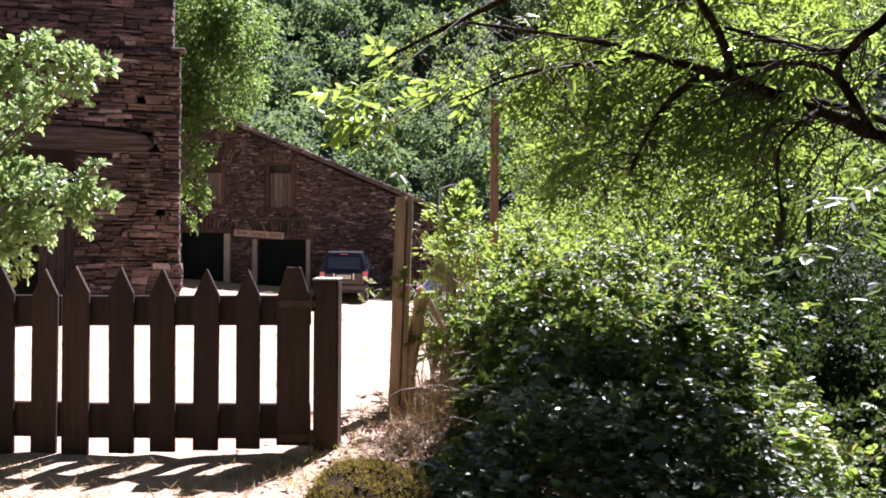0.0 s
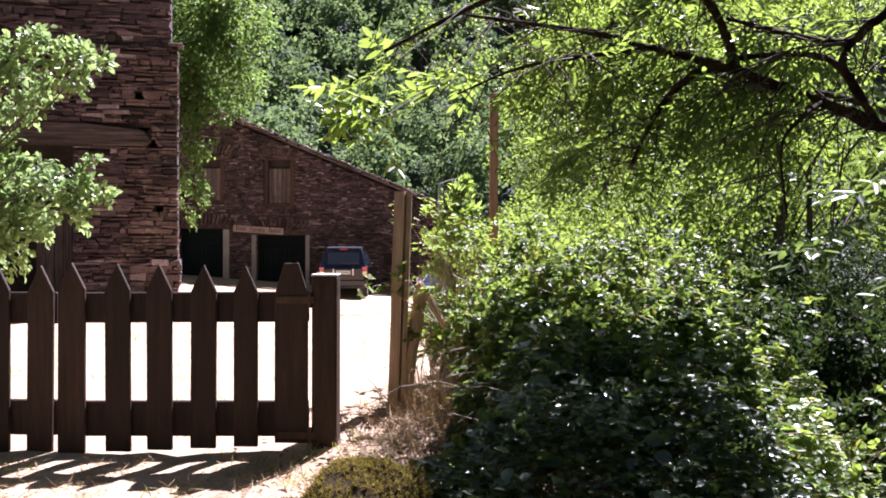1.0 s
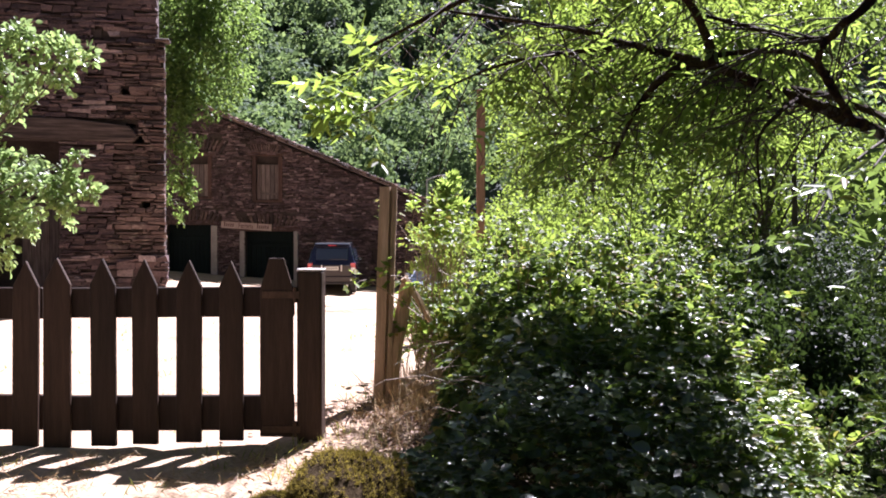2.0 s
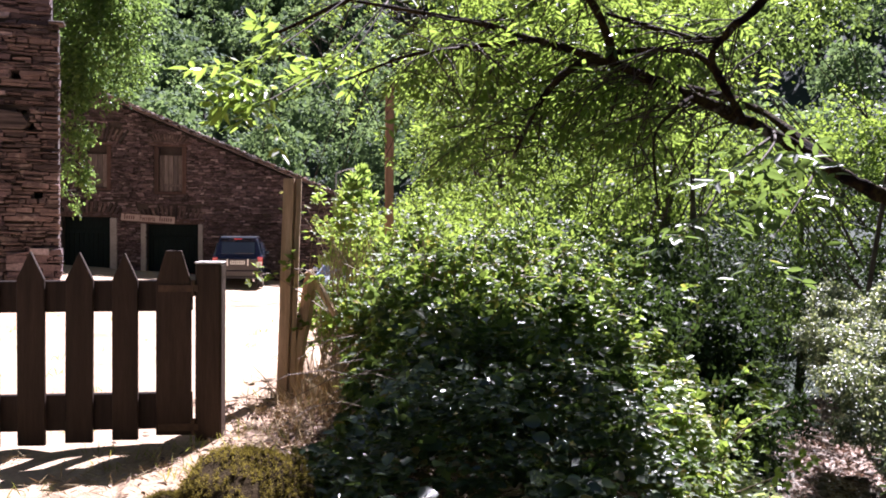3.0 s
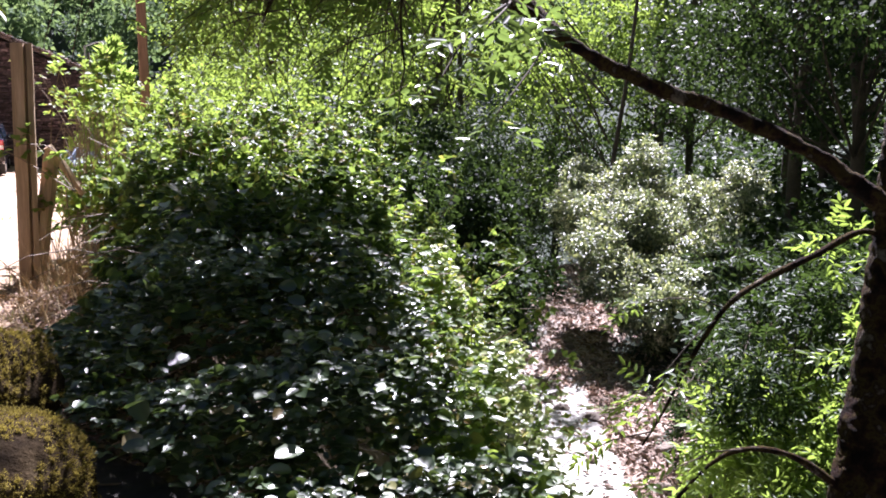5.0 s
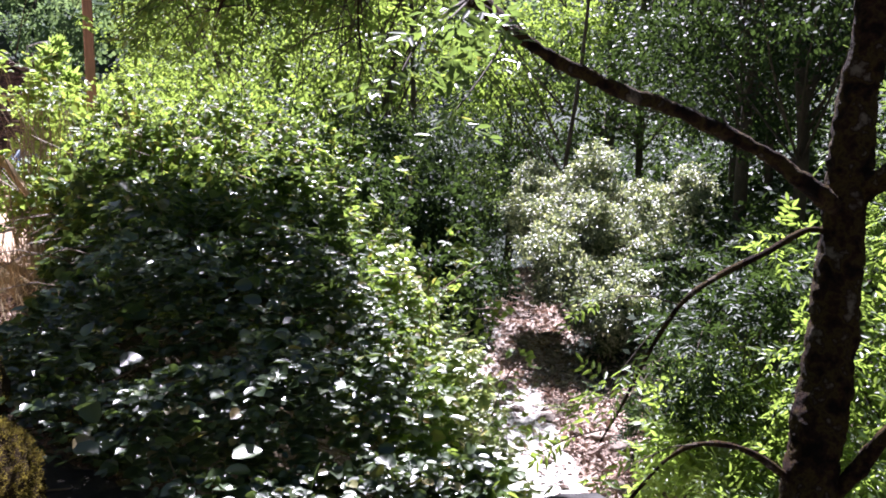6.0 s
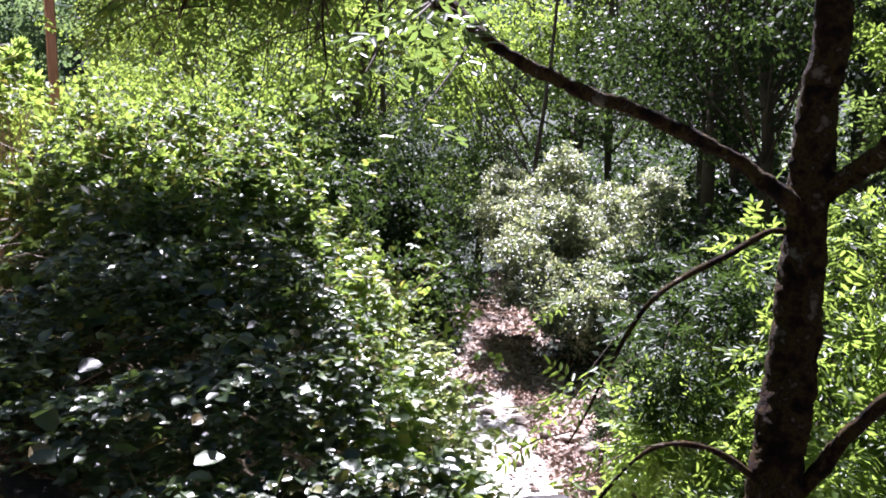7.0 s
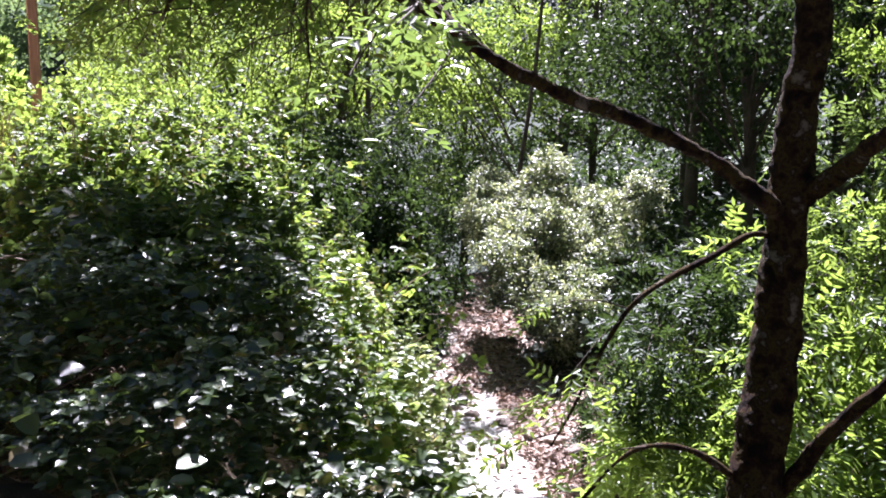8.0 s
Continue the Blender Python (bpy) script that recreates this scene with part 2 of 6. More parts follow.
m_vine = leaf_mat("vine_leaf", [(0.0, (0.03, 0.055, 0.014)), (0.7, (0.1, 0.15, 0.04)), (1.0, (0.18, 0.23, 0.09))], (0.54, 0.7, 0.4), 0.45, 0.36, 0.6)
# Darker leaf copy for growth in shade; the shade is put into the colour.
m_shade_leaf = leaf_mat("shade_leaf", [(0.0, (0.009, 0.019, 0.01)), (0.7, (0.027, 0.048, 0.025)), (1.0, (0.065, 0.1, 0.052))], (0.2, 0.31, 0.08), 0.17, 0.5, 0.16)
m_needle = leaf_mat("conifer_spray", [(0.0, (0.1, 0.16, 0.05)), (1.0, (0.18, 0.25, 0.09))], (0.55, 0.68, 0.2), 0.48, 0.5)
m_grass = leaf_mat("grass_blade", [(0.0, (0.08, 0.1, 0.03)), (0.6, (0.2, 0.2, 0.07)), (1.0, (0.42, 0.34, 0.16))], (0.5, 0.5, 0.15), 0.35, 0.6)
# Paler copy of the leaf litter, with bright sunlight put into its colour.
m_litter_pale = island_mat("sunlit_litter", [(0.0, (0.28, 0.19, 0.14)), (0.6, (0.5, 0.39, 0.31)), (1.0, (0.72, 0.62, 0.55))], 0.8, 30, 0.15, 0.004)
m_litter = island_mat("leaf_litter", [(0.0, (0.13, 0.08, 0.055)), (0.6, (0.34, 0.23, 0.16)), (1.0, (0.6, 0.46, 0.38))], 0.8)


def ground_material():
    mat, nt, bsdf, _ = nodes_of("ground_cover")
    pos = world_pos(nt)
    big, small = noise_node(nt, 0.7, 5, 0.6, pos), noise_node(nt, 14, 6, 0.75, pos)
    gravel = ramp_node(nt, big.outputs[0], [(0.3, (0.36, 0.235, 0.15)), (0.5, (0.48, 0.345, 0.23)), (0.72, (0.55, 0.43, 0.3))]).outputs[0]
    soil = ramp_node(nt, big.outputs[0], [(0.3, (0.05, 0.035, 0.022)), (0.6, (0.11, 0.08, 0.045)), (0.8, (0.1, 0.11, 0.04))]).outputs[0]
    at = nt.nodes.new("ShaderNodeAttribute")
    at.attribute_name = "cover"
    edge = nt.nodes.new("ShaderNodeMath")
    edge.operation = "MULTIPLY_ADD"
    nt.links.new(small.outputs[0], edge.inputs[0])
    edge.inputs[1].default_value = 0.5
    nt.links.new(at.outputs["Fac"], edge.inputs[2])
    mask = ramp_node(nt, edge.outputs[0], [(0.55, (0, 0, 0)), (0.85, (1, 1, 1))]).outputs[0]
    col = mix_node(nt, mask, gravel, soil)
    # Wooded ground: dark green cover, darkened further for the shade between crowns.
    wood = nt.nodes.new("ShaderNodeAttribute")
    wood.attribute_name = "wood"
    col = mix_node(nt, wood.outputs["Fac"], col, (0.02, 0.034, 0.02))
    # Unseen lane underfoot made dark, to cut the light it would bounce up.
    lane = nt.nodes.new("ShaderNodeAttribute")
    lane.attribute_name = "lane"
    lane_dark = ramp_node(nt, big.outputs[0], [(0.3, (0.04, 0.038, 0.036)), (0.7, (0.075, 0.07, 0.064))]).outputs[0]
    col = mix_node(nt, lane.outputs["Fac"], col, lane_dark)
    dark = ramp_node(nt, small.outputs[0], [(0.3, (0.62, 0.6, 0.58)), (0.62, (1.12, 1.12, 1.12))]).outputs[0]
    nt.links.new(mix_node(nt, 0.9, col, dark, "MULTIPLY"), bsdf.inputs["Base Color"])
    bsdf.inputs["Roughness"].default_value = 0.95
    bump_on(nt, bsdf, small.outputs[0], 0.8, 0.03)
    return mat


def water_material():
    mat, nt, bsdf, _ = nodes_of("stream_water")
    bsdf.inputs["Base Color"].default_value = (0.56, 0.54, 0.5, 1)
    bsdf.inputs["Roughness"].default_value = 0.25
    bsdf.inputs["Specular IOR Level"].default_value = 0.8
    n = noise_node(nt, 7, 4, 0.6, world_pos(nt))
    bump_on(nt, bsdf, n.outputs[0], 0.6, 0.05)
    return mat


m_ground, m_water = ground_material(), water_material()


# ---- mesh helpers ----
def mesh_object(name, me, mat, parent=None, label="", kind=""):
    if mat:
        me.materials.append(mat)
    ob = new(name, me)
    ob.parent = parent
    if label or kind:
        tagged(ob, label, kind=kind)
    return ob


def part(name, bm, mat, parent=None, label="", smooth=False, kind=""):
    me = bpy.data.meshes.new(name)
    bm.normal_update()
    bm.to_mesh(me)
    bm.free()
    if smooth:
        me.polygons.foreach_set("use_smooth", [True] * len(me.polygons))
    return mesh_object(name, me, mat, parent, label, kind)


def thing(name, label, category, at=(0, 0, 0), group="", kind="", rz=0.0):
    ob = new(name)
    ob.location = at
    ob.rotation_euler = (0, 0, radians(rz))
    ob.empty_display_size = 0.1
    return tagged(ob, label, category, group, kind)


def box(bm, c, s, bevel=0.0, rot=None, jitter=0.0, rng=None):
    m = Matrix.Translation(c) @ (rot or Matrix.Identity(4)) @ Matrix.Diagonal((*s, 1))
    made = bmesh.ops.create_cube(bm, size=1.0, matrix=m)["verts"]
    if jitter:
        for v in made:
            v.co += Vector([(rng.random() - 0.5) * jitter for _ in range(3)])
    if bevel:
        edges = list({e for v in made for e in v.link_edges})
        bmesh.ops.bevel(bm, geom=edges, offset=bevel, segments=1, affect="EDGES", clamp_overlap=True)
    return bm


def boxed(c, s, bevel=0.0, rot=None):
    return box(bmesh.new(), c, s, bevel, rot)


def prism(bm, outline, axis, a, b, bevel=0.0):
    """An outline of 2D points pushed out from a to b along an axis (0: x, 1: y, 2: z)."""
    def place(p, d):
        q = list(p)
        q.insert(axis, d)
        return Vector(q)
    va = [bm.verts.new(place(p, a)) for p in outline]
    vb = [bm.verts.new(place(p, b)) for p in outline]
    n = len(outline)
    faces = [bm.faces.new(va), bm.faces.new(vb[::-1])]
    for i in range(n):
        faces.append(bm.faces.new((va[(i + 1) % n], va[i], vb[i], vb[(i + 1) % n])))
    bmesh.ops.recalc_face_normals(bm, faces=faces)
    if bevel:
        bmesh.ops.bevel(bm, geom=list({e for f in faces for e in f.edges}), offset=bevel, segments=1, affect="EDGES", clamp_overlap=True)
    return bm


def smooth_path(pts, steps=5):
    pts = [Vector(p) for p in pts]
    out = []
    for i in range(len(pts) - 1):
        p0, p1, p2, p3 = pts[max(i - 1, 0)], pts[i], pts[i + 1], pts[min(i + 2, len(pts) - 1)]
        for k in range(steps):
            t = k / steps
            out.append(0.5 * ((2 * p1) + (p2 - p0) * t + (2 * p0 - 5 * p1 + 4 * p2 - p3) * t * t + (3 * p1 - p0 - 3 * p2 + p3) * t ** 3))
    return out + [pts[-1]]


def tube(bm, pts, r0, r1, segs=8, lump=0.0, rng=None, taper=1.0, knobs=0.0):
    """A tapered, slightly lumpy tube along a path."""
    rings = []
    n = len(pts)
    for i, p in enumerate(pts):
        d = (pts[min(i + 1, n - 1)] - pts[max(i - 1, 0)]).normalized()
        side = d.cross(Vector((0.3, 0.2, 1.0)) if abs(d.z) < 0.9 else Vector((1, 0, 0))).normalized()
        up = side.cross(d)
        r = r1 + (r0 - r1) * (1 - i / max(n - 1, 1)) ** taper
        ring = []
        for k in range(segs):
            a = 2 * math.pi * k / segs
            rr = r * (1 + (lump * (rng.random() - 0.5) if lump else 0))
            way = side * math.cos(a) + up * math.sin(a)
            if knobs:
                q = p + way * r
                rr += knobs * r * (noise.noise(q * 6) + 0.7 * noise.noise(q * 17) + 0.4 * noise.noise(q * 40))
            ring.append(bm.verts.new(p + way * rr))
        rings.append(ring)
    for a, b in zip(rings, rings[1:]):
        for k in range(segs):
            bm.faces.new((a[k], a[(k + 1) % segs], b[(k + 1) % segs], b[k]))
    bm.faces.new(rings[0][::-1])
    bm.faces.new(rings[-1])
    return bm


def unit(v):
    return v / np.maximum(np.linalg.norm(v, axis=-1, keepdims=True), 1e-9)


def leaf_mesh(name, P, D, N, L, W, mat, parent=None, label="", kind="", simple=False, fold=0.18, oval=False):
    """Many folded leaf blades in one mesh: base points P, directions D, normals N, lengths and widths."""
    n = len(P)
    D = unit(D)
    S = unit(np.cross(D, N))
    N = np.cross(S, D)
    L, W = np.broadcast_to(L, n)[:, None], np.broadcast_to(W, n)[:, None]
    up = N * W * fold
    if simple:
        v = np.stack([P, P + 0.45 * L * D + 0.5 * W * S + up, P + L * D, P + 0.45 * L * D - 0.5 * W * S + up], 1)
        idx = np.array([[0, 1, 2, 3]])
    elif oval:
        rim = [(0.14, 0.36), (0.48, 0.5), (0.82, 0.33)]
        side = [P + a * L * D + b * W * S + up * 2 * b for a, b in rim]
        back = [P + a * L * D - b * W * S + up * 2 * b for a, b in rim]
        v = np.stack([P, *side, P + L * D - 0.3 * up, *back[::-1], P + 0.5 * L * D], 1)
        idx = np.array([[0, 1, 2, 8], [8, 2, 3, 4], [8, 4, 5, 6], [0, 8, 6, 7]])
    else:
        v = np.stack([P, P + 0.3 * L * D + 0.48 * W * S + up, P + 0.68 * L * D + 0.4 * W * S + up, P + L * D - 0.25 * up,
                      P + 0.68 * L * D - 0.4 * W * S + up, P + 0.3 * L * D - 0.48 * W * S + up], 1)
        idx = np.array([[0, 1, 2, 3], [0, 3, 4, 5]])
    k = v.shape[1]
    loops = (np.arange(n)[:, None, None] * k + idx[None]).ravel()
    nf = len(loops) // 4
    me = bpy.data.meshes.new(name)
    me.vertices.add(n * k)
    me.vertices.foreach_set("co", v.astype(np.float32).ravel())
    me.loops.add(len(loops))
    me.loops.foreach_set("vertex_index", loops.astype(np.int32))
    me.polygons.add(nf)
    me.polygons.foreach_set("loop_start", np.arange(0, len(loops), 4, dtype=np.int32))
    me.update(calc_edges=True)
    return mesh_object(name, me, mat, parent, label, kind)


def rand_dirs(rng, n):
    return unit(rng.normal(size=(n, 3)))


def crown(rng, lobes, n, up=0.5, hang=0.35, mess=0.6, clump=16, deep=0.5):
    """Leaf bases, directions and normals on the shells of a few lobes (centre, radii), gathered in sprays with gaps between."""
    size = np.array([r[0] * r[1] + r[0] * r[2] for _, r in lobes])
    k = max(n // clump, 1)
    which = rng.choice(len(lobes), k, p=size / size.sum())
    C = np.array([c for c, _ in lobes], float)[which]
    R = np.array([r for _, r in lobes], float)[which]
    d = rand_dirs(rng, k)
    heart = C + d * R * (1 - deep + deep * 1.16 * rng.random((k, 1)) ** 0.7)
    lean = unit(d + rng.normal(size=(k, 3)) * 0.45 + (np.array([0, 0, up]) if np.isscalar(up) else np.array(up)))
    i = rng.integers(0, k, n)
    off = rng.normal(size=(n, 3)) * 0.15 * R[i].mean(1, keepdims=True)
    off -= lean[i] * (off * lean[i]).sum(1, keepdims=True) * 0.6
    P = heart[i] + off + rng.normal(size=(n, 3)) * 0.02 * R[i]
    N = unit(lean[i] + rng.normal(size=(n, 3)) * mess * 0.75)
    D = rand_dirs(rng, n) + d[i] * 0.5 + unit(off) * 0.7 - np.array([0, 0, hang])
    return P, D, N


def pinnate(rng, base, way, length, pairs, leaf):
    """Leaflets of feathered leaves: base points, directions, lengths; each with pairs of leaflets and one at the tip."""
    k = len(base)
    way = unit(way)
    N = unit(np.cross(np.cross(way, rng.normal(size=(k, 3)) * 0.5 + [0, 0, 1.0]), way))
    S = np.cross(way, N)
    P, D, NN, L = [], [], [], []
    length = np.broadcast_to(length, k)[:, None]
    for i in range(pairs):
        f = 0.25 + 0.68 * i / max(pairs - 1, 1)
        for sgn in (-1, 1):
            P.append(base + way * length * f - N * length * 0.2 * f * f)
            D.append(way * 0.55 + sgn * S + rng.normal(size=(k, 3)) * 0.18 - np.array([0, 0, 0.25]))
            NN.append(N + rng.normal(size=(k, 3)) * 0.3)
            L.append(leaf * (0.75 + 0.4 * rng.random(k)))
    P.append(base + way * length - N * length * 0.2)
    D.append(way + rng.normal(size=(k, 3)) * 0.1)
    NN.append(N)
    L.append(leaf * (0.9 + 0.3 * rng.random(k)))
    return np.concatenate(P), np.concatenate(D), np.concatenate(NN), np.concatenate(L)


def step(a, b, v):
    t = np.clip((v - a) / (b - a), 0, 1)
    return t * t * (3 - 2 * t)


# ---- ground and stream ----
def stream_x(y):
    return np.interp(y, [2.0, 4.5, 6.0, 7.6, 9.5, 11.0, 12.9, 16.6, 30.0], [2.7, 3.7, 4.3, 4.95, 5.67, 6.35, 7.6, 9.4, 15.0])


def height(x, y):
    x, y = np.asarray(x, float), np.asarray(y, float)
    z = 0.03 + step(5.5, 29, y) * (-0.69 - 0.07 * (np.clip(x, -12, 3) + 4.4))
    z = z + 0.1 * np.exp(-((x + 0.2) ** 2 + (y - 5.9) ** 2) / 0.9)
    d = (x - stream_x(y)) * 0.88
    left = -2.75 + 2.75 * step(0.4, 3.7, -d)
    right = -2.75 + 1.9 * step(0.5, 3.5, d) + 2.6 * step(3, 14, d) + 9 * step(14, 55, d)
    edge = np.interp(x, [-1.0, -0.1, 0.5, 1.9, 4.0, 8.0, 20.0], [5.8, 3.6, 2.75, 2.25, 1.0, -1.0, -6.0])
    z = z + step(0.0, 1.0, y - edge) * np.where(d < 0, left, right)
    r = np.hypot(x + 4, y - 12)
    return z + 75 * step(44, 210, r)


def build_ground():
    n = 270
    u = np.linspace(-1, 1, n)
    gx, gy = np.meshgrid(1.0 + 3 * np.sinh(5.9 * u), 6.0 + 3 * np.sinh(5.9 * u))
    r = np.random.default_rng(3)
    gz = height(gx, gy) + r.normal(size=gx.shape) * 0.012 * np.exp(-np.hypot(gx, gy - 6) / 30)
    me = bpy.data.meshes.new("ground")
    i = np.arange(n * n).reshape(n, n)
    quads = np.stack([i[:-1, :-1], i[:-1, 1:], i[1:, 1:], i[1:, :-1]], -1).reshape(-1, 4)
    me.from_pydata(np.stack([gx, gy, gz], -1).reshape(-1, 3).tolist(), [], quads.tolist())
    me.polygons.foreach_set("use_smooth", [True] * len(me.polygons))
    d = np.minimum(step(-4.2, -3.0, (gx - stream_x(gy)) * 0.88), 1)
    cover = np.maximum(d * step(2.6, 3.4, gy + 0.6 * gx), step(34, 40, np.hypot(gx + 4, gy - 12)))
    cover = np.maximum(cover, step(1.2, 2.6, gx) * step(6, 9, gy))
    cover = np.maximum(cover, 0.75 * np.exp(-((gx - 0.15) ** 2 + (gy - 4.9) ** 2) / 0.9))
    at = me.attributes.new("cover", "FLOAT", "POINT")
    at.data.foreach_set("value", cover.astype(np.float32).ravel())
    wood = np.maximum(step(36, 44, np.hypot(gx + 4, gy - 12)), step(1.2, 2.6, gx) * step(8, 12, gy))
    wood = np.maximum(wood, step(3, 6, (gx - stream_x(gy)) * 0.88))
    at = me.attributes.new("wood", "FLOAT", "POINT")
    at.data.foreach_set("value", wood.astype(np.float32).ravel())
    # Area of the added dark lane, all of it out of view.
    lane = step(3.5, 2.9, gy + 0.12 * gx + 0.15 * np.sin(gx * 1.7))
    at = me.attributes.new("lane", "FLOAT", "POINT")
    at.data.foreach_set("value", lane.astype(np.float32).ravel())
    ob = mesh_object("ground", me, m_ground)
    tagged(ob, "pale dusty gravel yard and leafy stream gully, with an unseen lane made dark against bounce light", "ground", kind="structure")


def build_stream():
    bm = bmesh.new()
    rows = []
    for y in np.linspace(3.0, 14.6, 70):
        x = float(stream_x(y)) + 0.16 * noise.noise(Vector((0, y * 0.8, 0))) + 0.04 * noise.noise(Vector((2, y * 3.1, 0)))
        w = 0.6 + 0.12 * math.sin(y * 0.9) + 0.16 * noise.noise(Vector((5, y * 0.9, 0)))
        rows.append([bm.verts.new((x - 0.1 + w * f, y - 0.4 * w * f, -2.62 + 0.01 * math.sin(7 * y + 5 * f))) for f in (-1, -0.5, 0, 0.5, 1)])
    for a, b in zip(rows, rows[1:]):
        for k in range(4):
            bm.faces.new((a[k], a[k + 1], b[k + 1], b[k]))
    tagged(part("water", bm, m_water, smooth=True), "shallow rippled pale stream between leafy banks", "water", kind="structure")


def lumpy_rock(name, c, s, seed, mat, rough=0.25, flat=0.0, sub=3):
    bm = bmesh.new()
    bmesh.ops.create_icosphere(bm, subdivisions=sub, radius=1.0)
    off = Vector((seed * 3.1, seed * 1.7, seed * 0.9))
    for v in bm.verts:
        q = v.co.copy()
        k = 1 + rough * noise.noise(q * 1.1 + off) + rough * 0.45 * noise.noise(q * 3.3 + off) + rough * 0.18 * noise.noise(q * 8 + off)
        v.co = Vector((q.x * s[0], q.y * s[1], q.z * s[2])) * k
        if flat and v.co.z > flat * s[2]:
            v.co.z = flat * s[2] + (v.co.z - flat * s[2]) * 0.35
    ob = part(name, bm, mat, smooth=True)
    ob.location = c
    return ob


# ---- walls ----
def solid_wall(bm, x0, x1, z0, top, openings, y0, y1, extra=()):
    """A wall in the xz plane with real openings and a sloped top."""
    xs = sorted({x0, x1, *extra, *[o[0] for o in openings], *[o[1] for o in openings]})
    for a, b in zip(xs, xs[1:]):
        mid, low = (a + b) / 2, z0
        for o in sorted((o for o in openings if o[0] <= mid <= o[1]), key=lambda o: o[2]):
            if o[2] > low:
                prism(bm, [(a, low), (b, low), (b, o[2]), (a, o[2])], 1, y0, y1)
            low = o[3]
        prism(bm, [(a, low), (b, low), (b, top(b)), (a, top(a))], 1, y0, y1)
    bmesh.ops.remove_doubles(bm, verts=bm.verts, dist=0.0005)
    return bm


def courses(rng, x0, x1, z0, top, openings, hs, ls):
    """Stones of rough courses: centre x, centre z, width, height; none over an opening."""
    out, z = [], z0
    while z < max(top(x0), top(x1), top((x0 + x1) / 2)) - 0.03:
        h = rng.uniform(*hs)
        x = x0 + rng.uniform(-0.2, 0)
        while x < x1:
            w = rng.uniform(*ls)
            a, b = max(x, x0), min(x + w, x1)
            for o in openings:
                if z + h > o[2] + 0.02 and z < o[3] - 0.02 and a < o[1] and b > o[0]:
                    if a < o[0] - 0.08:
                        b = o[0]
                    elif b > o[1] + 0.08:
                        a = o[1]
                    else:
                        a = b
            hh = h * (0.55 if rng.random() < 0.12 else 1.0)
            if b - a > 0.06 and z + hh < min(top(a), top(b)) + 0.02:
                if hh > 0.07 and rng.random() < 0.45:
                    # two thin slabs instead of one stone, the joint anywhere between
                    f = rng.uniform(0.3, 0.7)
                    cut = a + (b - a) * rng.uniform(0.3, 0.7)
                    out.append(((a + b) / 2, z + hh * f / 2, b - a - 0.016, hh * f - 0.012))
                    out.append(((a + cut) / 2, z + hh * (1 + f) / 2, cut - a - 0.016, hh * (1 - f) - 0.012))
                    out.append(((b + cut) / 2, z + hh * (1 + f) / 2, b - cut - 0.016, hh * (1 - f) - 0.012))
                else:
                    out.append(((a + b) / 2, z + hh / 2, b - a - 0.018, hh - 0.014))
            x += w
        z += h
    return out


def stone_shapes(count=7):
    shapes, r = [], random.Random(5)
    for _ in range(count):
        bm = bmesh.new()
        box(bm, (0, 0, 0), (1, 1, 1), 0.07, None, 0.14, r)
        me = bpy.data.meshes.new("stone")
        bm.to_mesh(me)
        bm.free()
        me.materials.append(m_stone)
        shapes.append(me)
    return shapes


def box_cloud(name, c, s, mat, parent, rng, jitter=0.012, kind="stuff", label=""):
    """Many rough boxes in one mesh: centres and sizes."""
    c, s = np.asarray(c, float), np.asarray(s, float)
    n = len(c)
    corner = np.array([[x, y, z] for x in (-0.5, 0.5) for y in (-0.5, 0.5) for z in (-0.5, 0.5)])
    v = c[:, None] + corner[None] * s[:, None] + rng.normal(size=(n, 8, 3)) * jitter
    f = np.array([[0, 1, 3, 2], [4, 6, 7, 5], [0, 4, 5, 1], [2, 3, 7, 6], [0, 2, 6, 4], [1, 5, 7, 3]])
    me = bpy.data.meshes.new(name)
    me.from_pydata(v.reshape(-1, 3).tolist(), [], (np.arange(n)[:, None, None] * 8 + f[None]).reshape(-1, 4).tolist())
    return mesh_object(name, me, mat, parent, label, kind)


def plank_panel(parent, name, x0, x1, z0, z1, y, mat, n, rng, label=""):
    """Upright planks side by side, each a part."""
    w = (x1 - x0) / n
    for i in range(n):
        cut = rng.uniform(0, 0.03)
        part(name, boxed((x0 + w * (i + 0.5), y + rng.uniform(-0.006, 0.006), (z0 + z1) / 2 + cut / 2), (w - 0.012, 0.035, z1 - z0 - cut), 0.006), mat, parent, label)


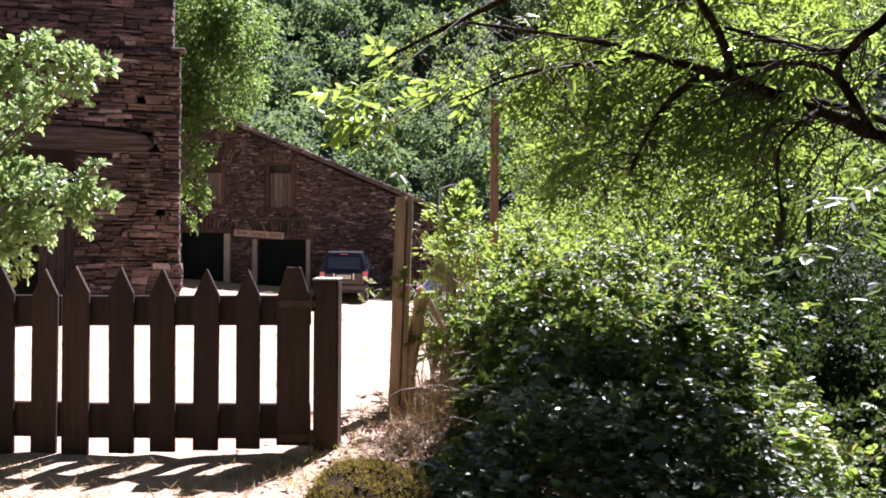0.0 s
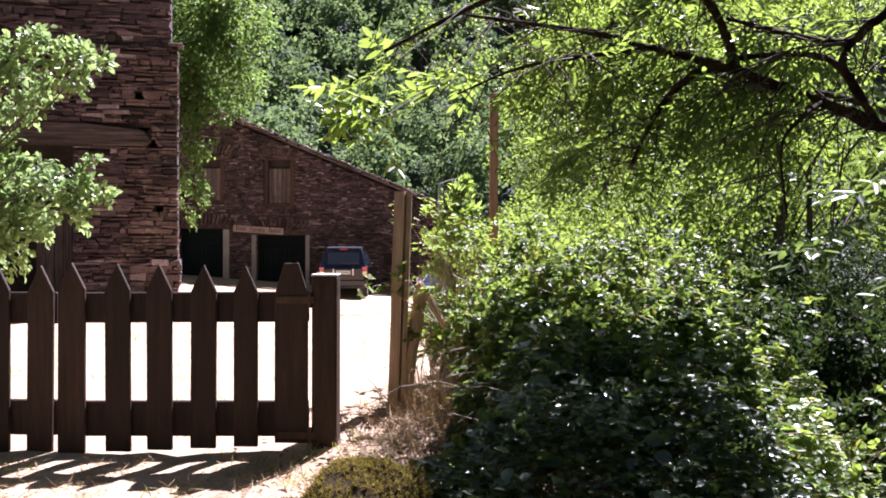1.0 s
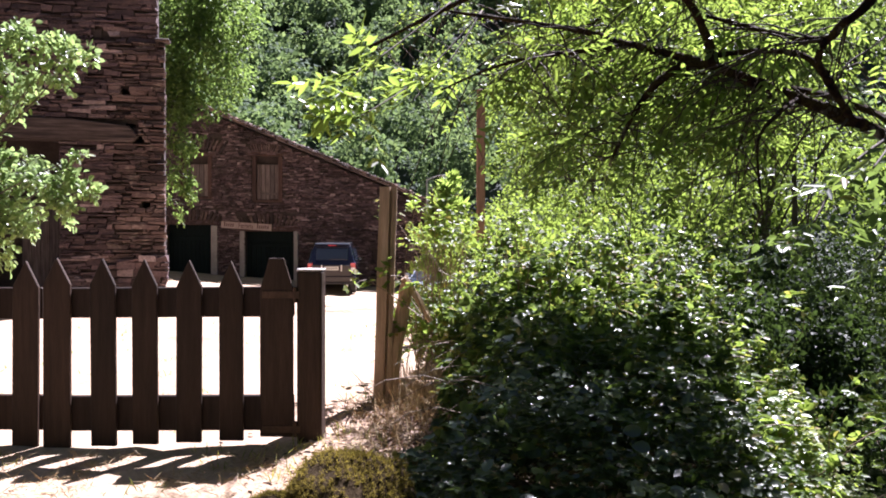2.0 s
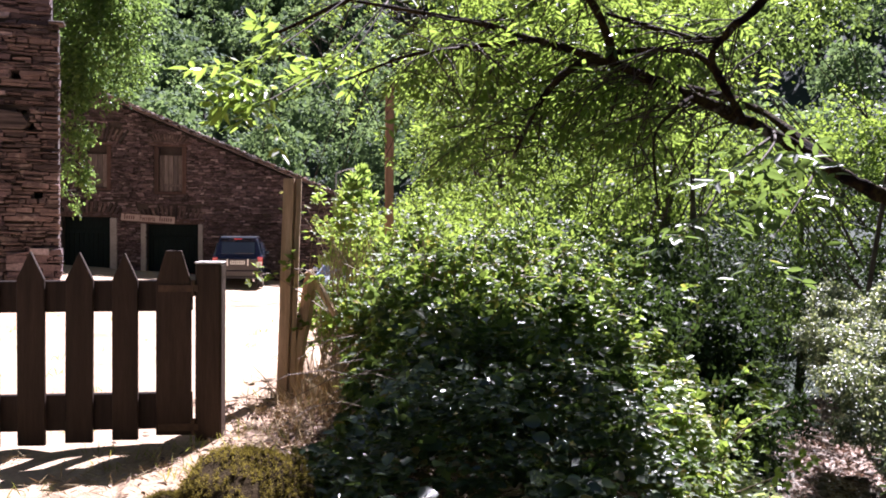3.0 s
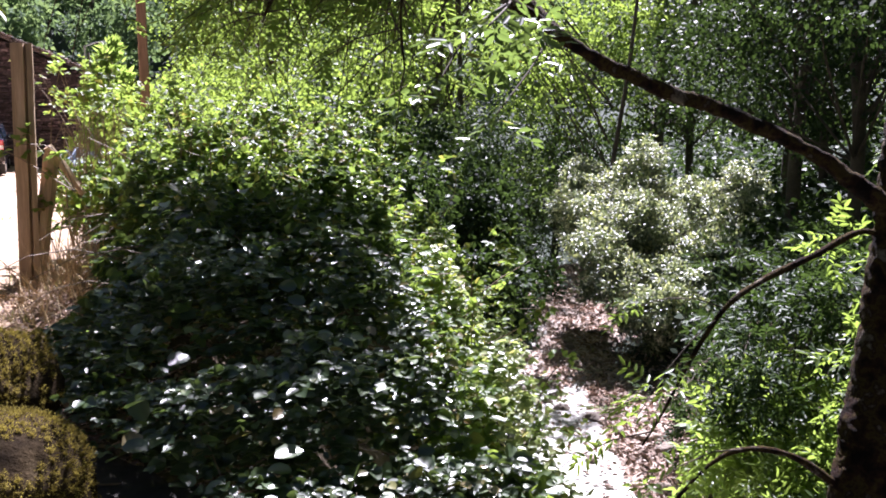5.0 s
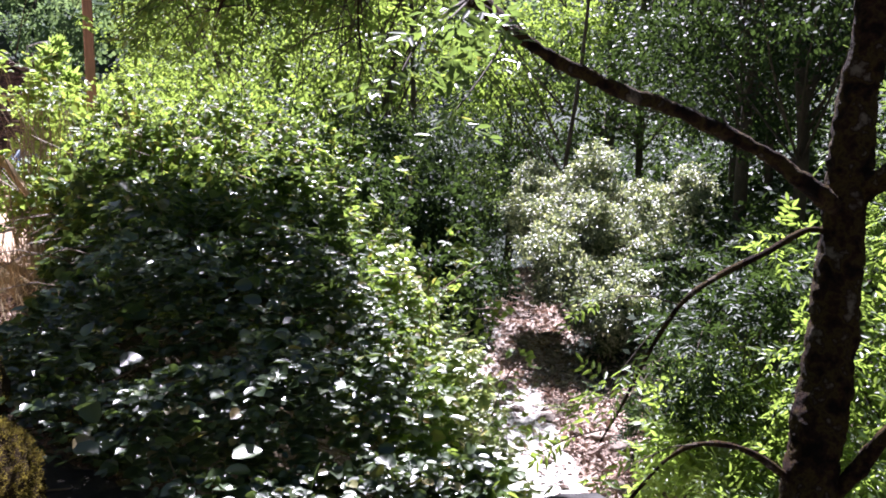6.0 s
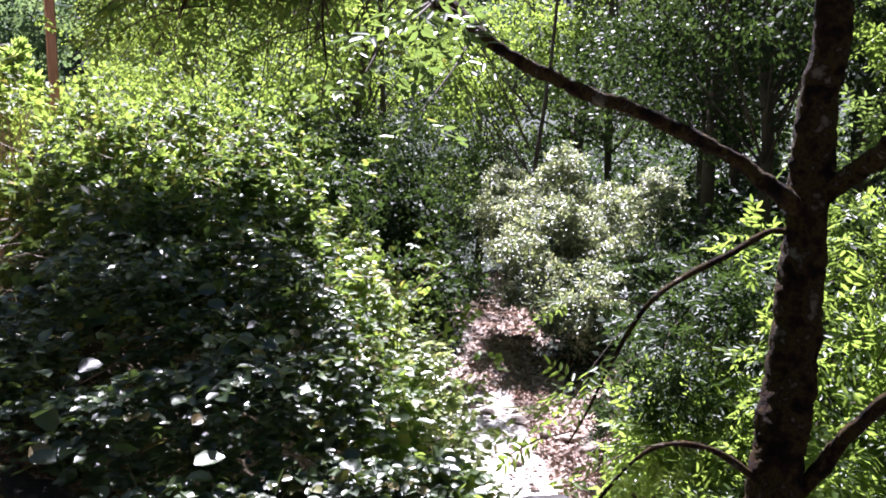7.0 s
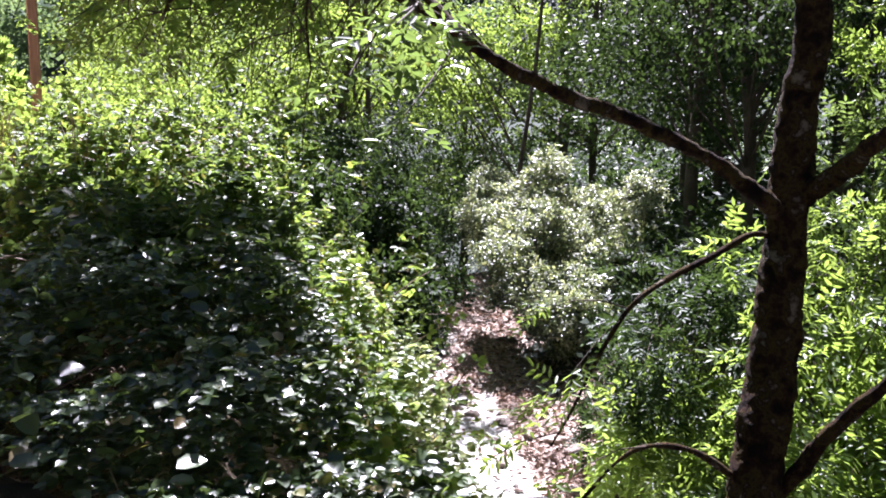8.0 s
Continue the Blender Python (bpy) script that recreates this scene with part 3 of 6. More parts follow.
def build_barn():
    rng, g = random.Random(11), np.random.default_rng(11)
    barn = thing("stone_barn", "dark schist barn with slate roof, plank shutters and green doors", "barn", (-10, 33.5, -0.4))
    def local(o):
        o.matrix_parent_inverse = barn.matrix_world.inverted()
        return o
    barn.matrix_world = Matrix.Translation(barn.location)
    top = lambda x: 6.78 - 0.416 * abs(x + 11.2)
    ops = [(-11.75, -9.91, -0.9, 1.75), (-8.54, -6.57, -0.9, 1.49), (-11.2, -9.91, 2.8, 4.54), (-8.28, -7.03, 2.67, 4.53), (-3.36, -3.06, 0.29, 0.75)]
    local(part("wall", solid_wall(bmesh.new(), -19.5, -1.25, -1.2, top, ops, 33.56, 34.1, (-11.2,)), m_wall_backing, barn))
    local(part("wall", boxed((-1.5, 39.8, 0.7), (0.5, 11.4, 3.8)), m_wall_backing, barn))
    local(part("wall", boxed((-19.25, 39.8, 0.9), (0.5, 11.4, 4.2)), m_wall_backing, barn))
    local(part("wall", solid_wall(bmesh.new(), -19.0, -1.75, -1.2, top, [], 45.0, 45.5, (-11.2,)), m_wall_backing, barn))
    st = courses(rng, -19.5, -1.25, -1.1, top, ops, (0.04, 0.1), (0.1, 0.36))
    vous = [(-8.6, -6.9, 4.72, 5.1), (-11.9, -9.2, 4.75, 5.45), (-9.0, -6.2, 1.7, 2.3), (-12.2, -9.4, 1.9, 2.45)]
    near = lambda x, z: any(a < x < b and c < z < d for a, b, c, d in vous)
    st = [s for s in st if not near(s[0], s[1])]
    local(box_cloud("stonework", [(x, 33.535 + rng.uniform(-0.02, 0.015), z) for x, z, w, h in st], [(w, 0.14, h) for x, z, w, h in st], m_stone_joined, barn, g, label="flat brown schist stones"))
    # relieving arches: upright stones fanned over each opening
    for a, b, lo, hi in vous:
        cx, n = (a + b) / 2, 15
        for i in range(n):
            f = (i - (n - 1) / 2) / ((n - 1) / 2)
            rot = Matrix.Rotation(radians(34 * f), 4, "Y")
            foot = Vector((cx + f * (b - a) * 0.36, 33.53 + rng.uniform(-0.015, 0.015), lo + 0.02 - 0.12 * f * f))
            c = foot + rot @ Vector((0, 0, (hi - lo) * 0.42))
            if c.z + (hi - lo) * 0.48 > top(c.x) - 0.02:
                continue
            local(part("arch_stone", boxed(c, ((b - a) * rng.uniform(0.028, 0.045), 0.13 + rng.uniform(-0.03, 0.02), (hi - lo) * rng.uniform(0.65, 0.95)), 0.012, rot), m_stone, barn))
        fill = [((a + 0.3 + rng.random() * (b - a - 0.6)), 33.56, lo + rng.random() * (hi - lo)) for _ in range(26)]
        fill = [f for f in fill if f[2] + 0.06 < top(f[0])]
        local(box_cloud("arch_fill", fill, [(rng.uniform(0.2, 0.4), 0.08, rng.uniform(0.06, 0.1)) for _ in fill], m_stone_joined, barn, g))
        for sx in (-1, 1):
            k = [(cx + sx * ((b - a) / 2 + rng.uniform(-0.12, 0.1)), 33.54, lo + 0.05 + q * 0.1) for q in range(int((hi - lo) / 0.1)) if lo + 0.15 + q * 0.1 < top(cx + sx * (b - a) / 2 + 0.2)]
            if k:
                local(box_cloud("arch_fill", k, [(0.34, 0.12, 0.085) for _ in k], m_stone_joined, barn, g))
    # windows with frames and plank shutters
    for x0, x1, z0, z1 in ops[2:4]:
        win = local(part("window", boxed(((x0 + x1) / 2, 33.55, z1 + 0.09), (x1 - x0 + 0.4, 0.16, 0.17), 0.015), m_frame, barn, "wooden lintel and plank shutter"))
        part("window_frame", boxed((x0 + 0.09, 33.62, (z0 + z1) / 2), (0.17, 0.14, z1 - z0), 0.012), m_frame, win)
        part("window_frame", boxed((x1 - 0.09, 33.62, (z0 + z1) / 2), (0.17, 0.14, z1 - z0), 0.012), m_frame, win)
        part("window_frame", boxed(((x0 + x1) / 2, 33.62, z0 + 0.05), (x1 - x0 - 0.34, 0.16, 0.1), 0.012), m_frame, win)
        plank_panel(win, "shutter_plank", x0 + 0.18, x1 - 0.18, z0 + 0.1, z1 - 0.32, 33.7, m_wood_plank, 5, rng)
        part("shutter_rail", boxed(((x0 + x1) / 2, 33.67, z0 + 0.35), (x1 - x0 - 0.4, 0.03, 0.09), 0.006), m_wood_plank, win)
        # Dark panel across the opening stands for the shade inside the loft.
        part("loft_shade_panel", boxed(((x0 + x1) / 2, 33.85, (z0 + z1) / 2), (x1 - x0, 0.03, z1 - z0)), m_wall_backing, win)
    # doors between pale jambs
    for x0, x1, z0, z1 in ops[:2]:
        door = local(part("door", boxed(((x0 + x1) / 2, 33.86, 0.3), (x1 - x0, 0.04, 3.0)), m_door_green, barn, "dark green plank door"))
        plank_panel(door, "door_plank", x0, x1, -0.75, z1 - 0.42, 33.8, m_door_green, 10, rng)
        part("door_rail", boxed(((x0 + x1) / 2, 33.76, z1 - 0.55), (x1 - x0 - 0.1, 0.04, 0.14), 0.008), m_door_green, door)
        part("lintel", boxed(((x0 + x1) / 2, 33.56, z1 + 0.1), (x1 - x0 + 0.5, 0.2, 0.2), 0.015), m_frame, door)
    for x, z1, w in ((-9.8, 1.72, 0.26), (-8.66, 1.5, 0.2), (-6.47, 1.5, 0.17)):
        local(part("jamb", boxed((x, 33.53, (z1 - 0.9) / 2), (w, 0.2, z1 + 0.9), 0.015), m_jamb, barn, "pale rendered door jamb"))
    local(part("vent", boxed((-3.21, 33.8, 0.52), (0.3, 0.03, 0.46)), m_wall_backing, barn))
    # roof
    for sx in (-1, 1):
        bm = bmesh.new()
        far = 10.6 if sx > 0 else 8.9
        prism(bm, [(-11.2, 6.84), (-11.2 + sx * far, 6.84 - 0.416 * far), (-11.2 + sx * far, 6.93 - 0.416 * far), (-11.2, 6.94)], 1, 33.52, 45.7)
        local(part("roof", bm, m_slate_roof, barn, "dark slate roof slope"))
        n = int(far / 0.23)
        for i in range(n):
            d = far * (i + 0.5) / n
            rot = Matrix.Rotation(radians(sx * 22.6 + rng.uniform(-5, 5)), 4, "Y")
            c = (-11.2 + sx * d, 33.3 + rng.uniform(-0.14, 0.05), 6.96 - 0.416 * d + rng.uniform(-0.05, 0.06))
            local(part("roof_slate", boxed(c, (rng.uniform(0.22, 0.46), 0.5, rng.uniform(0.035, 0.09)), 0.008, rot), m_slate, barn))
        rows = [(-11.2 + sx * (0.2 + a * 0.3), 33.9 + b * 0.42 + (a % 2) * 0.2, 7.0 - 0.416 * (0.2 + a * 0.3)) for a in range(int(far / 0.3)) for b in range(27)]
        slab = local(box_cloud("slate_cover", rows, [(0.36, 0.4, 0.03) for _ in rows], m_slate_roof, barn, g, 0.02))
    return barn


def build_sign():
    sign = thing("name_sign", "pale pinkish wooden name board with dark capital lettering", "sign", (-8.47, 33.4, 1.7))
    board = boxed((0, 0, 0), (2.05, 0.03, 0.3), 0.006)
    tilt = radians(3.6)
    b = part("board", board, m_sign, sign)
    b.rotation_euler = (0, tilt, 0)
    for z in (-0.14, 0.14):
        part("edge_strip", boxed((0, -0.02, z), (2.05, 0.012, 0.02)), m_frame, b)
    txt = bpy.data.curves.new("lettering", "FONT")
    txt.body, txt.size, txt.extrude, txt.align_x, txt.align_y = "Ferreria", 0.28, 0.004, "CENTER", "CENTER"
    txt.materials.append(m_ink)
    t = new("lettering", txt)
    t.parent = b
    t.location, t.rotation_euler, t.scale = (-0.02, -0.022, 0), (radians(90), 0, 0), (0.66, 1, 1)
    for x0, n in ((-0.88, 5), (0.46, 6)):
        for i in range(n):
            part("letter_bar", boxed((x0 + 0.085 * i, -0.02, 0.03 if i == 0 else 0.0), (0.04, 0.008, 0.2 if i == 0 else 0.14)), m_ink, b)


def build_house():
    rng, g = random.Random(21), np.random.default_rng(21)
    house = thing("stone_house", "tall old schist house with an oak lintel over a dark porch", "house", (-6.0, 17.2, -0.3))
    house.matrix_world = Matrix.Translation(house.location)
    def local(o):
        o.matrix_parent_inverse = house.matrix_world.inverted()
        return o
    holes = [(-7.4, -7.22, 5.42, 5.58), (-6.83, -6.67, 4.27, 4.41), (-6.44, -6.28, 1.93, 2.06), (-7.6, -7.35, 6.33, 6.5), (-6.66, -6.42, 3.28, 3.42), (-6.75, -6.55, 3.58, 3.68)]
    porch = (-9.9, -8.02, -0.6, 3.3)
    low, high = lambda x: 5.36, lambda x: 8.9
    local(part("wall", solid_wall(bmesh.new(), -15, -6.0, -1.0, low, [porch, *holes], 17.3, 17.56), m_wall_backing, house))
    local(part("wall", solid_wall(bmesh.new(), -15, -6.13, 5.36, high, [holes[0], holes[3]], 17.36, 17.56), m_wall_backing, house))
    bm = bmesh.new()
    prism(bm, [(-6.7, 17.7), (-6.14, 17.7), (-7.27, 21.5), (-7.85, 21.5)], 2, -1.0, 8.8)
    local(part("wall", bm, m_wall_backing, house))
    local(part("wall", boxed((-14.7, 19.7, 3.8), (0.56, 3.6, 9.6)), m_wall_backing, house))
    local(part("wall", boxed((-11.3, 21.4, 3.8), (7.2, 0.4, 9.6)), m_wall_backing, house))
    local(part("porch_back", boxed((-9.0, 18.6, 1.3), (2.4, 0.1, 4.6)), m_wall_backing, house))
    for sx in (-1, 1):
        bm = bmesh.new()
        prism(bm, [(-10.9, 10.4), (-10.9 + sx * 4.5, 8.5), (-10.9 + sx * 4.5, 8.65), (-10.9, 10.55)], 1, 17.2, 21.9)
        local(part("roof", bm, m_slate_roof, house, "dark slate roof slope"))
    # porch door of old planks and the big lintel
    door = local(part("door", boxed((-8.55, 18.3, 0.9), (0.95, 0.05, 2.2), 0.01), m_wood_plank, house, "grey plank door"))
    plank_panel(door, "door_plank", -9.0, -8.1, -0.2, 2.0, 18.25, m_wood_plank, 5, rng)
    beam = bmesh.new()
    prism(beam, [(-10.2, 3.3), (-6.62, 3.27), (-6.5, 3.4), (-6.66, 3.6), (-7.8, 3.72), (-10.2, 3.76)], 1, 17.08, 17.62, 0.02)
    local(part("lintel_beam", beam, m_beam, house, "split grey oak lintel beam"))
    part_holes = [porch, (-10.2, -6.5, 3.27, 3.76), *holes]
    lower = courses(rng, -15, -6.0, -0.7, low, part_holes, (0.045, 0.12), (0.12, 0.55))
    upper = courses(rng, -15, -6.13, 5.36, high, [holes[0], holes[3]], (0.05, 0.14), (0.15, 0.7))
    # a stepped foot at the corner
    foot = courses(rng, -6.9, -5.9, -0.7, lambda x: 1.0, [], (0.09, 0.16), (0.25, 0.5))
    side = []
    for z in np.arange(-0.6, 5.3, 0.12):
        side += [(-6.1 - 0.148 * k, 17.6 + k * 0.5 + rng.uniform(-0.1, 0.1), z) for k in range(8)]
    local(box_cloud("side_stonework", side, [(0.12, rng.uniform(0.3, 0.5), 0.1) for _ in side], m_stone_joined, house, g))
    picks = sorted([s for s in lower if s[0] > -8.0 and s[1] > 0.3], key=lambda s: -s[0])[:295]
    chosen = set(picks)
    shapes = stone_shapes()
    for x, z, w, h in picks:
        ob = new("stone", rng.choice(shapes))
        ob.parent = house
        ob.matrix_parent_inverse = house.matrix_world.inverted()
        end = 0.04 if x + w / 2 > -6.05 else 0
        ob.location = (x + end / 2 + rng.uniform(-0.01, 0.01), 17.27 + rng.uniform(-0.05, 0.025), z + rng.uniform(-0.008, 0.008))
        ob.rotation_euler = (rng.uniform(-0.14, 0.14), rng.uniform(-0.05, 0.05), rng.uniform(-0.1, 0.1))
        ob.scale = (w + end, 0.17, h)
    rest = [s for s in lower if s not in chosen]
    local(box_cloud("stonework", [(x, 17.26 + rng.uniform(-0.03, 0.02), z) for x, z, w, h in rest], [(w, 0.2, h) for x, z, w, h in rest], m_stone_joined, house, g))
    local(box_cloud("stonework", [(x, 17.34 + rng.uniform(-0.02, 0.02), z) for x, z, w, h in upper], [(w, 0.16, h) for x, z, w, h in upper], m_stone_joined, house, g, 0.018, label="upper wall stones"))
    local(box_cloud("corner_foot", [(x, 17.16 + rng.uniform(-0.03, 0.02), z) for x, z, w, h in foot], [(w, 0.22, h) for x, z, w, h in foot], m_stone_joined, house, g))
    house.rotation_euler = (0, 0, radians(13))
    local(part("ledge_stone", boxed((-6.02, 17.28, 5.4), (0.3, 0.3, 0.07), 0.02), m_slate, house, "reddish ledge stone"))


# ---- gate and posts ----
def picket(bm, x0, x1, z0, z1, y, flat=0.0, shoulder=0.17, lean=0.0):
    cx = (x0 + x1) / 2
    tip = [(cx - flat, z1), (cx + flat, z1)] if flat else [(cx, z1)]
    pts = [(x0 + lean, z0), (x1 + lean, z0), (x1, z1 - shoulder), *tip[::-1], (x0, z1 - shoulder)]
    return prism(bm, pts, 1, y - 0.014, y + 0.014, 0.004)


def build_gate():
    rng = random.Random(31)
    left = thing("gate_leaf", "dark creosoted picket gate leaf, closed, standing half open to view", "gate", (-3.2, 5.3, 0), "gate leaves")
    right = thing("gate_leaf", "dark creosoted picket gate leaf closed against a square post", "gate", (-1.7, 5.3, 0), "gate leaves")
    for leaf in (left, right):
        leaf.matrix_world = Matrix.Translation(leaf.location)
    def add(name, bm, mat, par, label=""):
        o = part(name, bm, mat, par, label)
        o.matrix_parent_inverse = par.matrix_world.inverted()
        return o
    for i in range(4):
        x = -2.672 - 0.285 * i
        add("picket", picket(bmesh.new(), x, x + 0.166, 0.03 - 0.012 * i, 1.235 + rng.uniform(-0.01, 0.01), 5.285, lean=rng.uniform(-0.012, 0.0)), m_wood_dark, left)
    for z in (0.95, 0.25):
        add("rail", boxed((-3.12, 5.33, z), (1.24, 0.045, 0.2 if z > 0.5 else 0.225), 0.006), m_wood_dark, left)
    for x0, x1 in ((-2.477, -2.303), (-2.178, -2.017), (-1.911, -1.75), (-1.626, -1.465), (-1.356, -1.204)):
        f = (x0 + 2.4) / 1.2
        add("picket", picket(bmesh.new(), x0, x1, 0.035 + 0.06 * f, 1.243 - 0.016 * f, 5.285, lean=rng.uniform(-0.008, 0.008)), m_wood_dark, right)
    add("stile", picket(bmesh.new(), -1.095, -0.885, 0.115, 1.245, 5.28, 0.045, 0.2), m_wood_dark, right, "wide flat-topped end board")
    for z in (0.96, 0.252):
        bm = box(bmesh.new(), (-1.68, 5.33, z), (1.58, 0.045, 0.192 if z > 0.5 else 0.224), 0.006, Matrix.Rotation(radians(-0.6), 4, "Y"))
        add("rail", bm, m_wood_dark, right)
    for z in (1.015, 0.165):
        h = add("hinge", boxed((-0.96, 5.262, z), (0.24, 0.008, 0.045), 0.002), m_iron, right, "rusty iron strap hinge")
        bm = tube(bmesh.new(), [Vector((-0.873, 5.27, z - 0.05)), Vector((-0.873, 5.27, z + 0.05))], 0.014, 0.014, 8)
        k = part("hinge_pin", bm, m_iron, h)
    post = thing("gate_post", "square dark timber gate post with a top coloured pale for sunlight", "post", (-0.784, 5.35, 0))
    part("shaft", boxed((0, 0, 0.5), (0.158, 0.16, 1.33), 0.012), m_wood_dark, post)
    part("top", boxed((0, 0, 1.17), (0.164, 0.166, 0.012), 0.004), m_lit_top, post, "post top, the sun on it put in as pale colour")


def build_fence_posts():
    post = thing("fence_post", "tall weathered split timber post with a deep crack", "post", (-0.4, 6.4, 0))
    bm = bmesh.new()
    prism(bm, [(-0.066, -0.05), (0.012, -0.058), (0.02, -0.022), (0.032, -0.05), (0.066, -0.045), (0.06, 0.05), (-0.06, 0.055)], 2, -0.15, 1.755)
    bmesh.ops.subdivide_edges(bm, edges=[e for e in bm.edges if abs(e.verts[0].co.z - e.verts[1].co.z) > 1], cuts=14)
    for v in bm.verts:
        v.co.x += 0.03 * (v.co.z - 1.0) * 0.9 / 0.9 + 0.006 * noise.noise(v.co * 3)
        v.co.y += 0.006 * noise.noise(v.co * 3 + Vector((5, 0, 0)))
    part("shaft", bm, m_wood_grey, post)
    old = thing("leaning_stake", "split grey stake leaning against the fence post", "post", (-0.38, 6.43, 0))
    p = smooth_path([(-0.01, 0.0, -0.1), (0.03, -0.01, 0.35), (0.1, 0.01, 0.75), (0.14, 0.02, 1.02)], 4)
    part("shaft", tube(bmesh.new(), p, 0.06, 0.05, 7, 0.3, random.Random(4)), m_wood_grey, old)
    strut = thing("strut", "short rotten stick slanting from the fence stake", "stick", (-0.25, 6.45, 1.04))
    part("stick", tube(bmesh.new(), [Vector((-0.02, 0, 0.02)), Vector((0.09, 0.02, -0.14)), Vector((0.19, 0.05, -0.32))], 0.034, 0.024, 6, 0.3, random.Random(6)), m_wood_grey, strut)
    pole = thing("timber_pole", "sawn reddish-brown timber pole rising from the shrubs", "pole", (0.489, 13.0, -0.5))
    bm = boxed((0, 0, 2.0), (0.135, 0.13, 4.3), 0.012)
    part("shaft", bm, m_wood_pole, pole)
    part("knot", boxed((-0.02, -0.062, 2.2), (0.02, 0.006, 0.05), 0.003), m_wood_dark, pole)
    lamp = thing("street_lamp", "thin grey street lamp with a short arm", "street lamp", (-0.86, 26.0, -0.86))
    part("mast", tube(bmesh.new(), [Vector((0, 0, 0)), Vector((0, 0, 2)), Vector((0, 0, 3.98))], 0.04, 0.028, 8), m_galv, lamp)
    part("arm", tube(bmesh.new(), smooth_path([(0, 0, 3.95), (0.3, 0, 4.07), (0.65, 0, 4.12)], 3), 0.025, 0.02, 6), m_galv, lamp)
    bm = bmesh.new()
    bmesh.ops.create_uvsphere(bm, u_segments=12, v_segments=8, radius=1, matrix=Matrix.Translation((0.78, 0, 4.12)) @ Matrix.Diagonal((0.18, 0.1, 0.07, 1)))
    part("lamp_head", bm, m_clear, lamp, smooth=True)


# ---- cars ----
def car_body(bm, profile, width, belt, taper, bevel=0.05):
    """A side profile in y and z, pushed out across the car, narrowed above the belt line."""
    prism(bm, profile, 0, -width / 2, width / 2, bevel)
    for v in bm.verts:
        if v.co.z > belt:
            v.co.x *= 1 - taper * (v.co.z - belt)
        if v.co.z < 0.5:
            v.co.x *= 0.97
    return bm


def wheel(car, x, y, r):
    side = 1 if x > 0 else -1
    w = part("wheel", tube(bmesh.new(), [Vector((x - 0.11, y, r)), Vector((x + 0.11, y, r))], r, r, 20), m_rubber, car, "black tyre with alloy rim")
    part("rim", tube(bmesh.new(), [Vector((x + side * 0.1, y, r)), Vector((x + side * 0.125, y, r))], r * 0.66, r * 0.62, 16), m_alloy, w)


def build_suv():
    car = thing("car", "dark navy off-road car seen from behind, parked by the barn", "car", (-4.42, 30.62, -0.69), rz=5)
    car.scale = (0.88, 0.98, 0.95)
    side = [(-2.36, 0.42), (-2.4, 0.62), (-2.36, 1.12), (-2.2, 1.2), (2.1, 1.12), (2.34, 0.9), (2.34, 0.4), (1.85, 0.32), (-1.9, 0.32)]
    body = part("body", car_body(bmesh.new(), side, 1.92, 1.0, 0.1), m_paint, car)
    cabin = [(-2.27, 1.13), (-2.02, 1.78), (-1.5, 1.84), (0.1, 1.83), (0.95, 1.13)]
    part("cabin", car_body(bmesh.new(), cabin, 1.86, 1.1, 0.33), m_paint, car)
    part("roof", boxed((0, -0.85, 1.84), (1.34, 2.2, 0.04), 0.015), m_roof_sheen, car, "shiny roof with the sky's reflection put in as pale colour")
    slope = math.atan2(0.25, 0.65)
    rot = Matrix.Rotation(-slope, 4, "X")
    part("rear_window", boxed((0, -2.165, 1.46), (1.22, 0.025, 0.44), 0.03, rot), m_carglass, car, "tinted rear window")
    part("spoiler", boxed((0, -2.08, 1.8), (1.36, 0.2, 0.04), 0.015), m_paint, car)
    part("brake_light", boxed((0, -2.19, 1.775), (0.3, 0.03, 0.03), 0.006), m_tail, car)
    part("wiper", boxed((0.2, -2.28, 1.28), (0.6, 0.015, 0.02), 0.004), m_plastic, car)
    part("tailgate", boxed((0, -2.39, 0.86), (1.62, 0.04, 0.42), 0.015), m_paint_low, car, "bronze lower tailgate")
    for sx in (-1, 1):
        t = part("tail_light", boxed((sx * 0.83, -2.36, 0.98), (0.2, 0.1, 0.32), 0.02), m_tail, car, "tall red tail light")
        part("reverse_lens", boxed((sx * 0.83, -2.415, 0.93), (0.17, 0.012, 0.1), 0.004), m_clear, t)
        part("side_window", boxed((sx * 0.865, -0.75, 1.42), (0.02, 2.3, 0.44), 0.05, Matrix.Rotation(sx * -0.26, 4, "Y")), m_carglass, car)
        m = part("mirror", boxed((sx * 0.99, 0.75, 1.2), (0.16, 0.12, 0.15), 0.04), m_paint, car)
        part("mirror_glass", boxed((sx * 0.99, 0.685, 1.2), (0.12, 0.01, 0.11), 0.01), m_carglass, m)
        part("plate_lamp", boxed((sx * 0.38, -2.42, 0.96), (0.05, 0.02, 0.24), 0.006), m_clear, car)
        part("exhaust", tube(bmesh.new(), [Vector((sx * 0.6, -2.3, 0.33)), Vector((sx * 0.6, -2.46, 0.32))], 0.045, 0.045, 10), m_alloy, car)
    plate = part("number_plate", boxed((0, -2.42, 0.95), (0.54, 0.02, 0.13), 0.004), m_plate, car)
    for i in range(7):
        part("plate_bar", boxed((-0.21 + 0.07 * i, -2.433, 0.95), (0.035, 0.006, 0.075)), m_plastic, plate)
    part("bumper", boxed((0, -2.38, 0.56), (1.86, 0.16, 0.24), 0.04), m_paint_low, car, "bronze rear bumper")
    part("bumper_trim", boxed((0, -2.43, 0.42), (1.7, 0.06, 0.08), 0.02), m_plastic, car)
    for x in (-0.8, 0.8):
        for y in (-1.5, 1.4):
            wheel(car, x, y, 0.37)


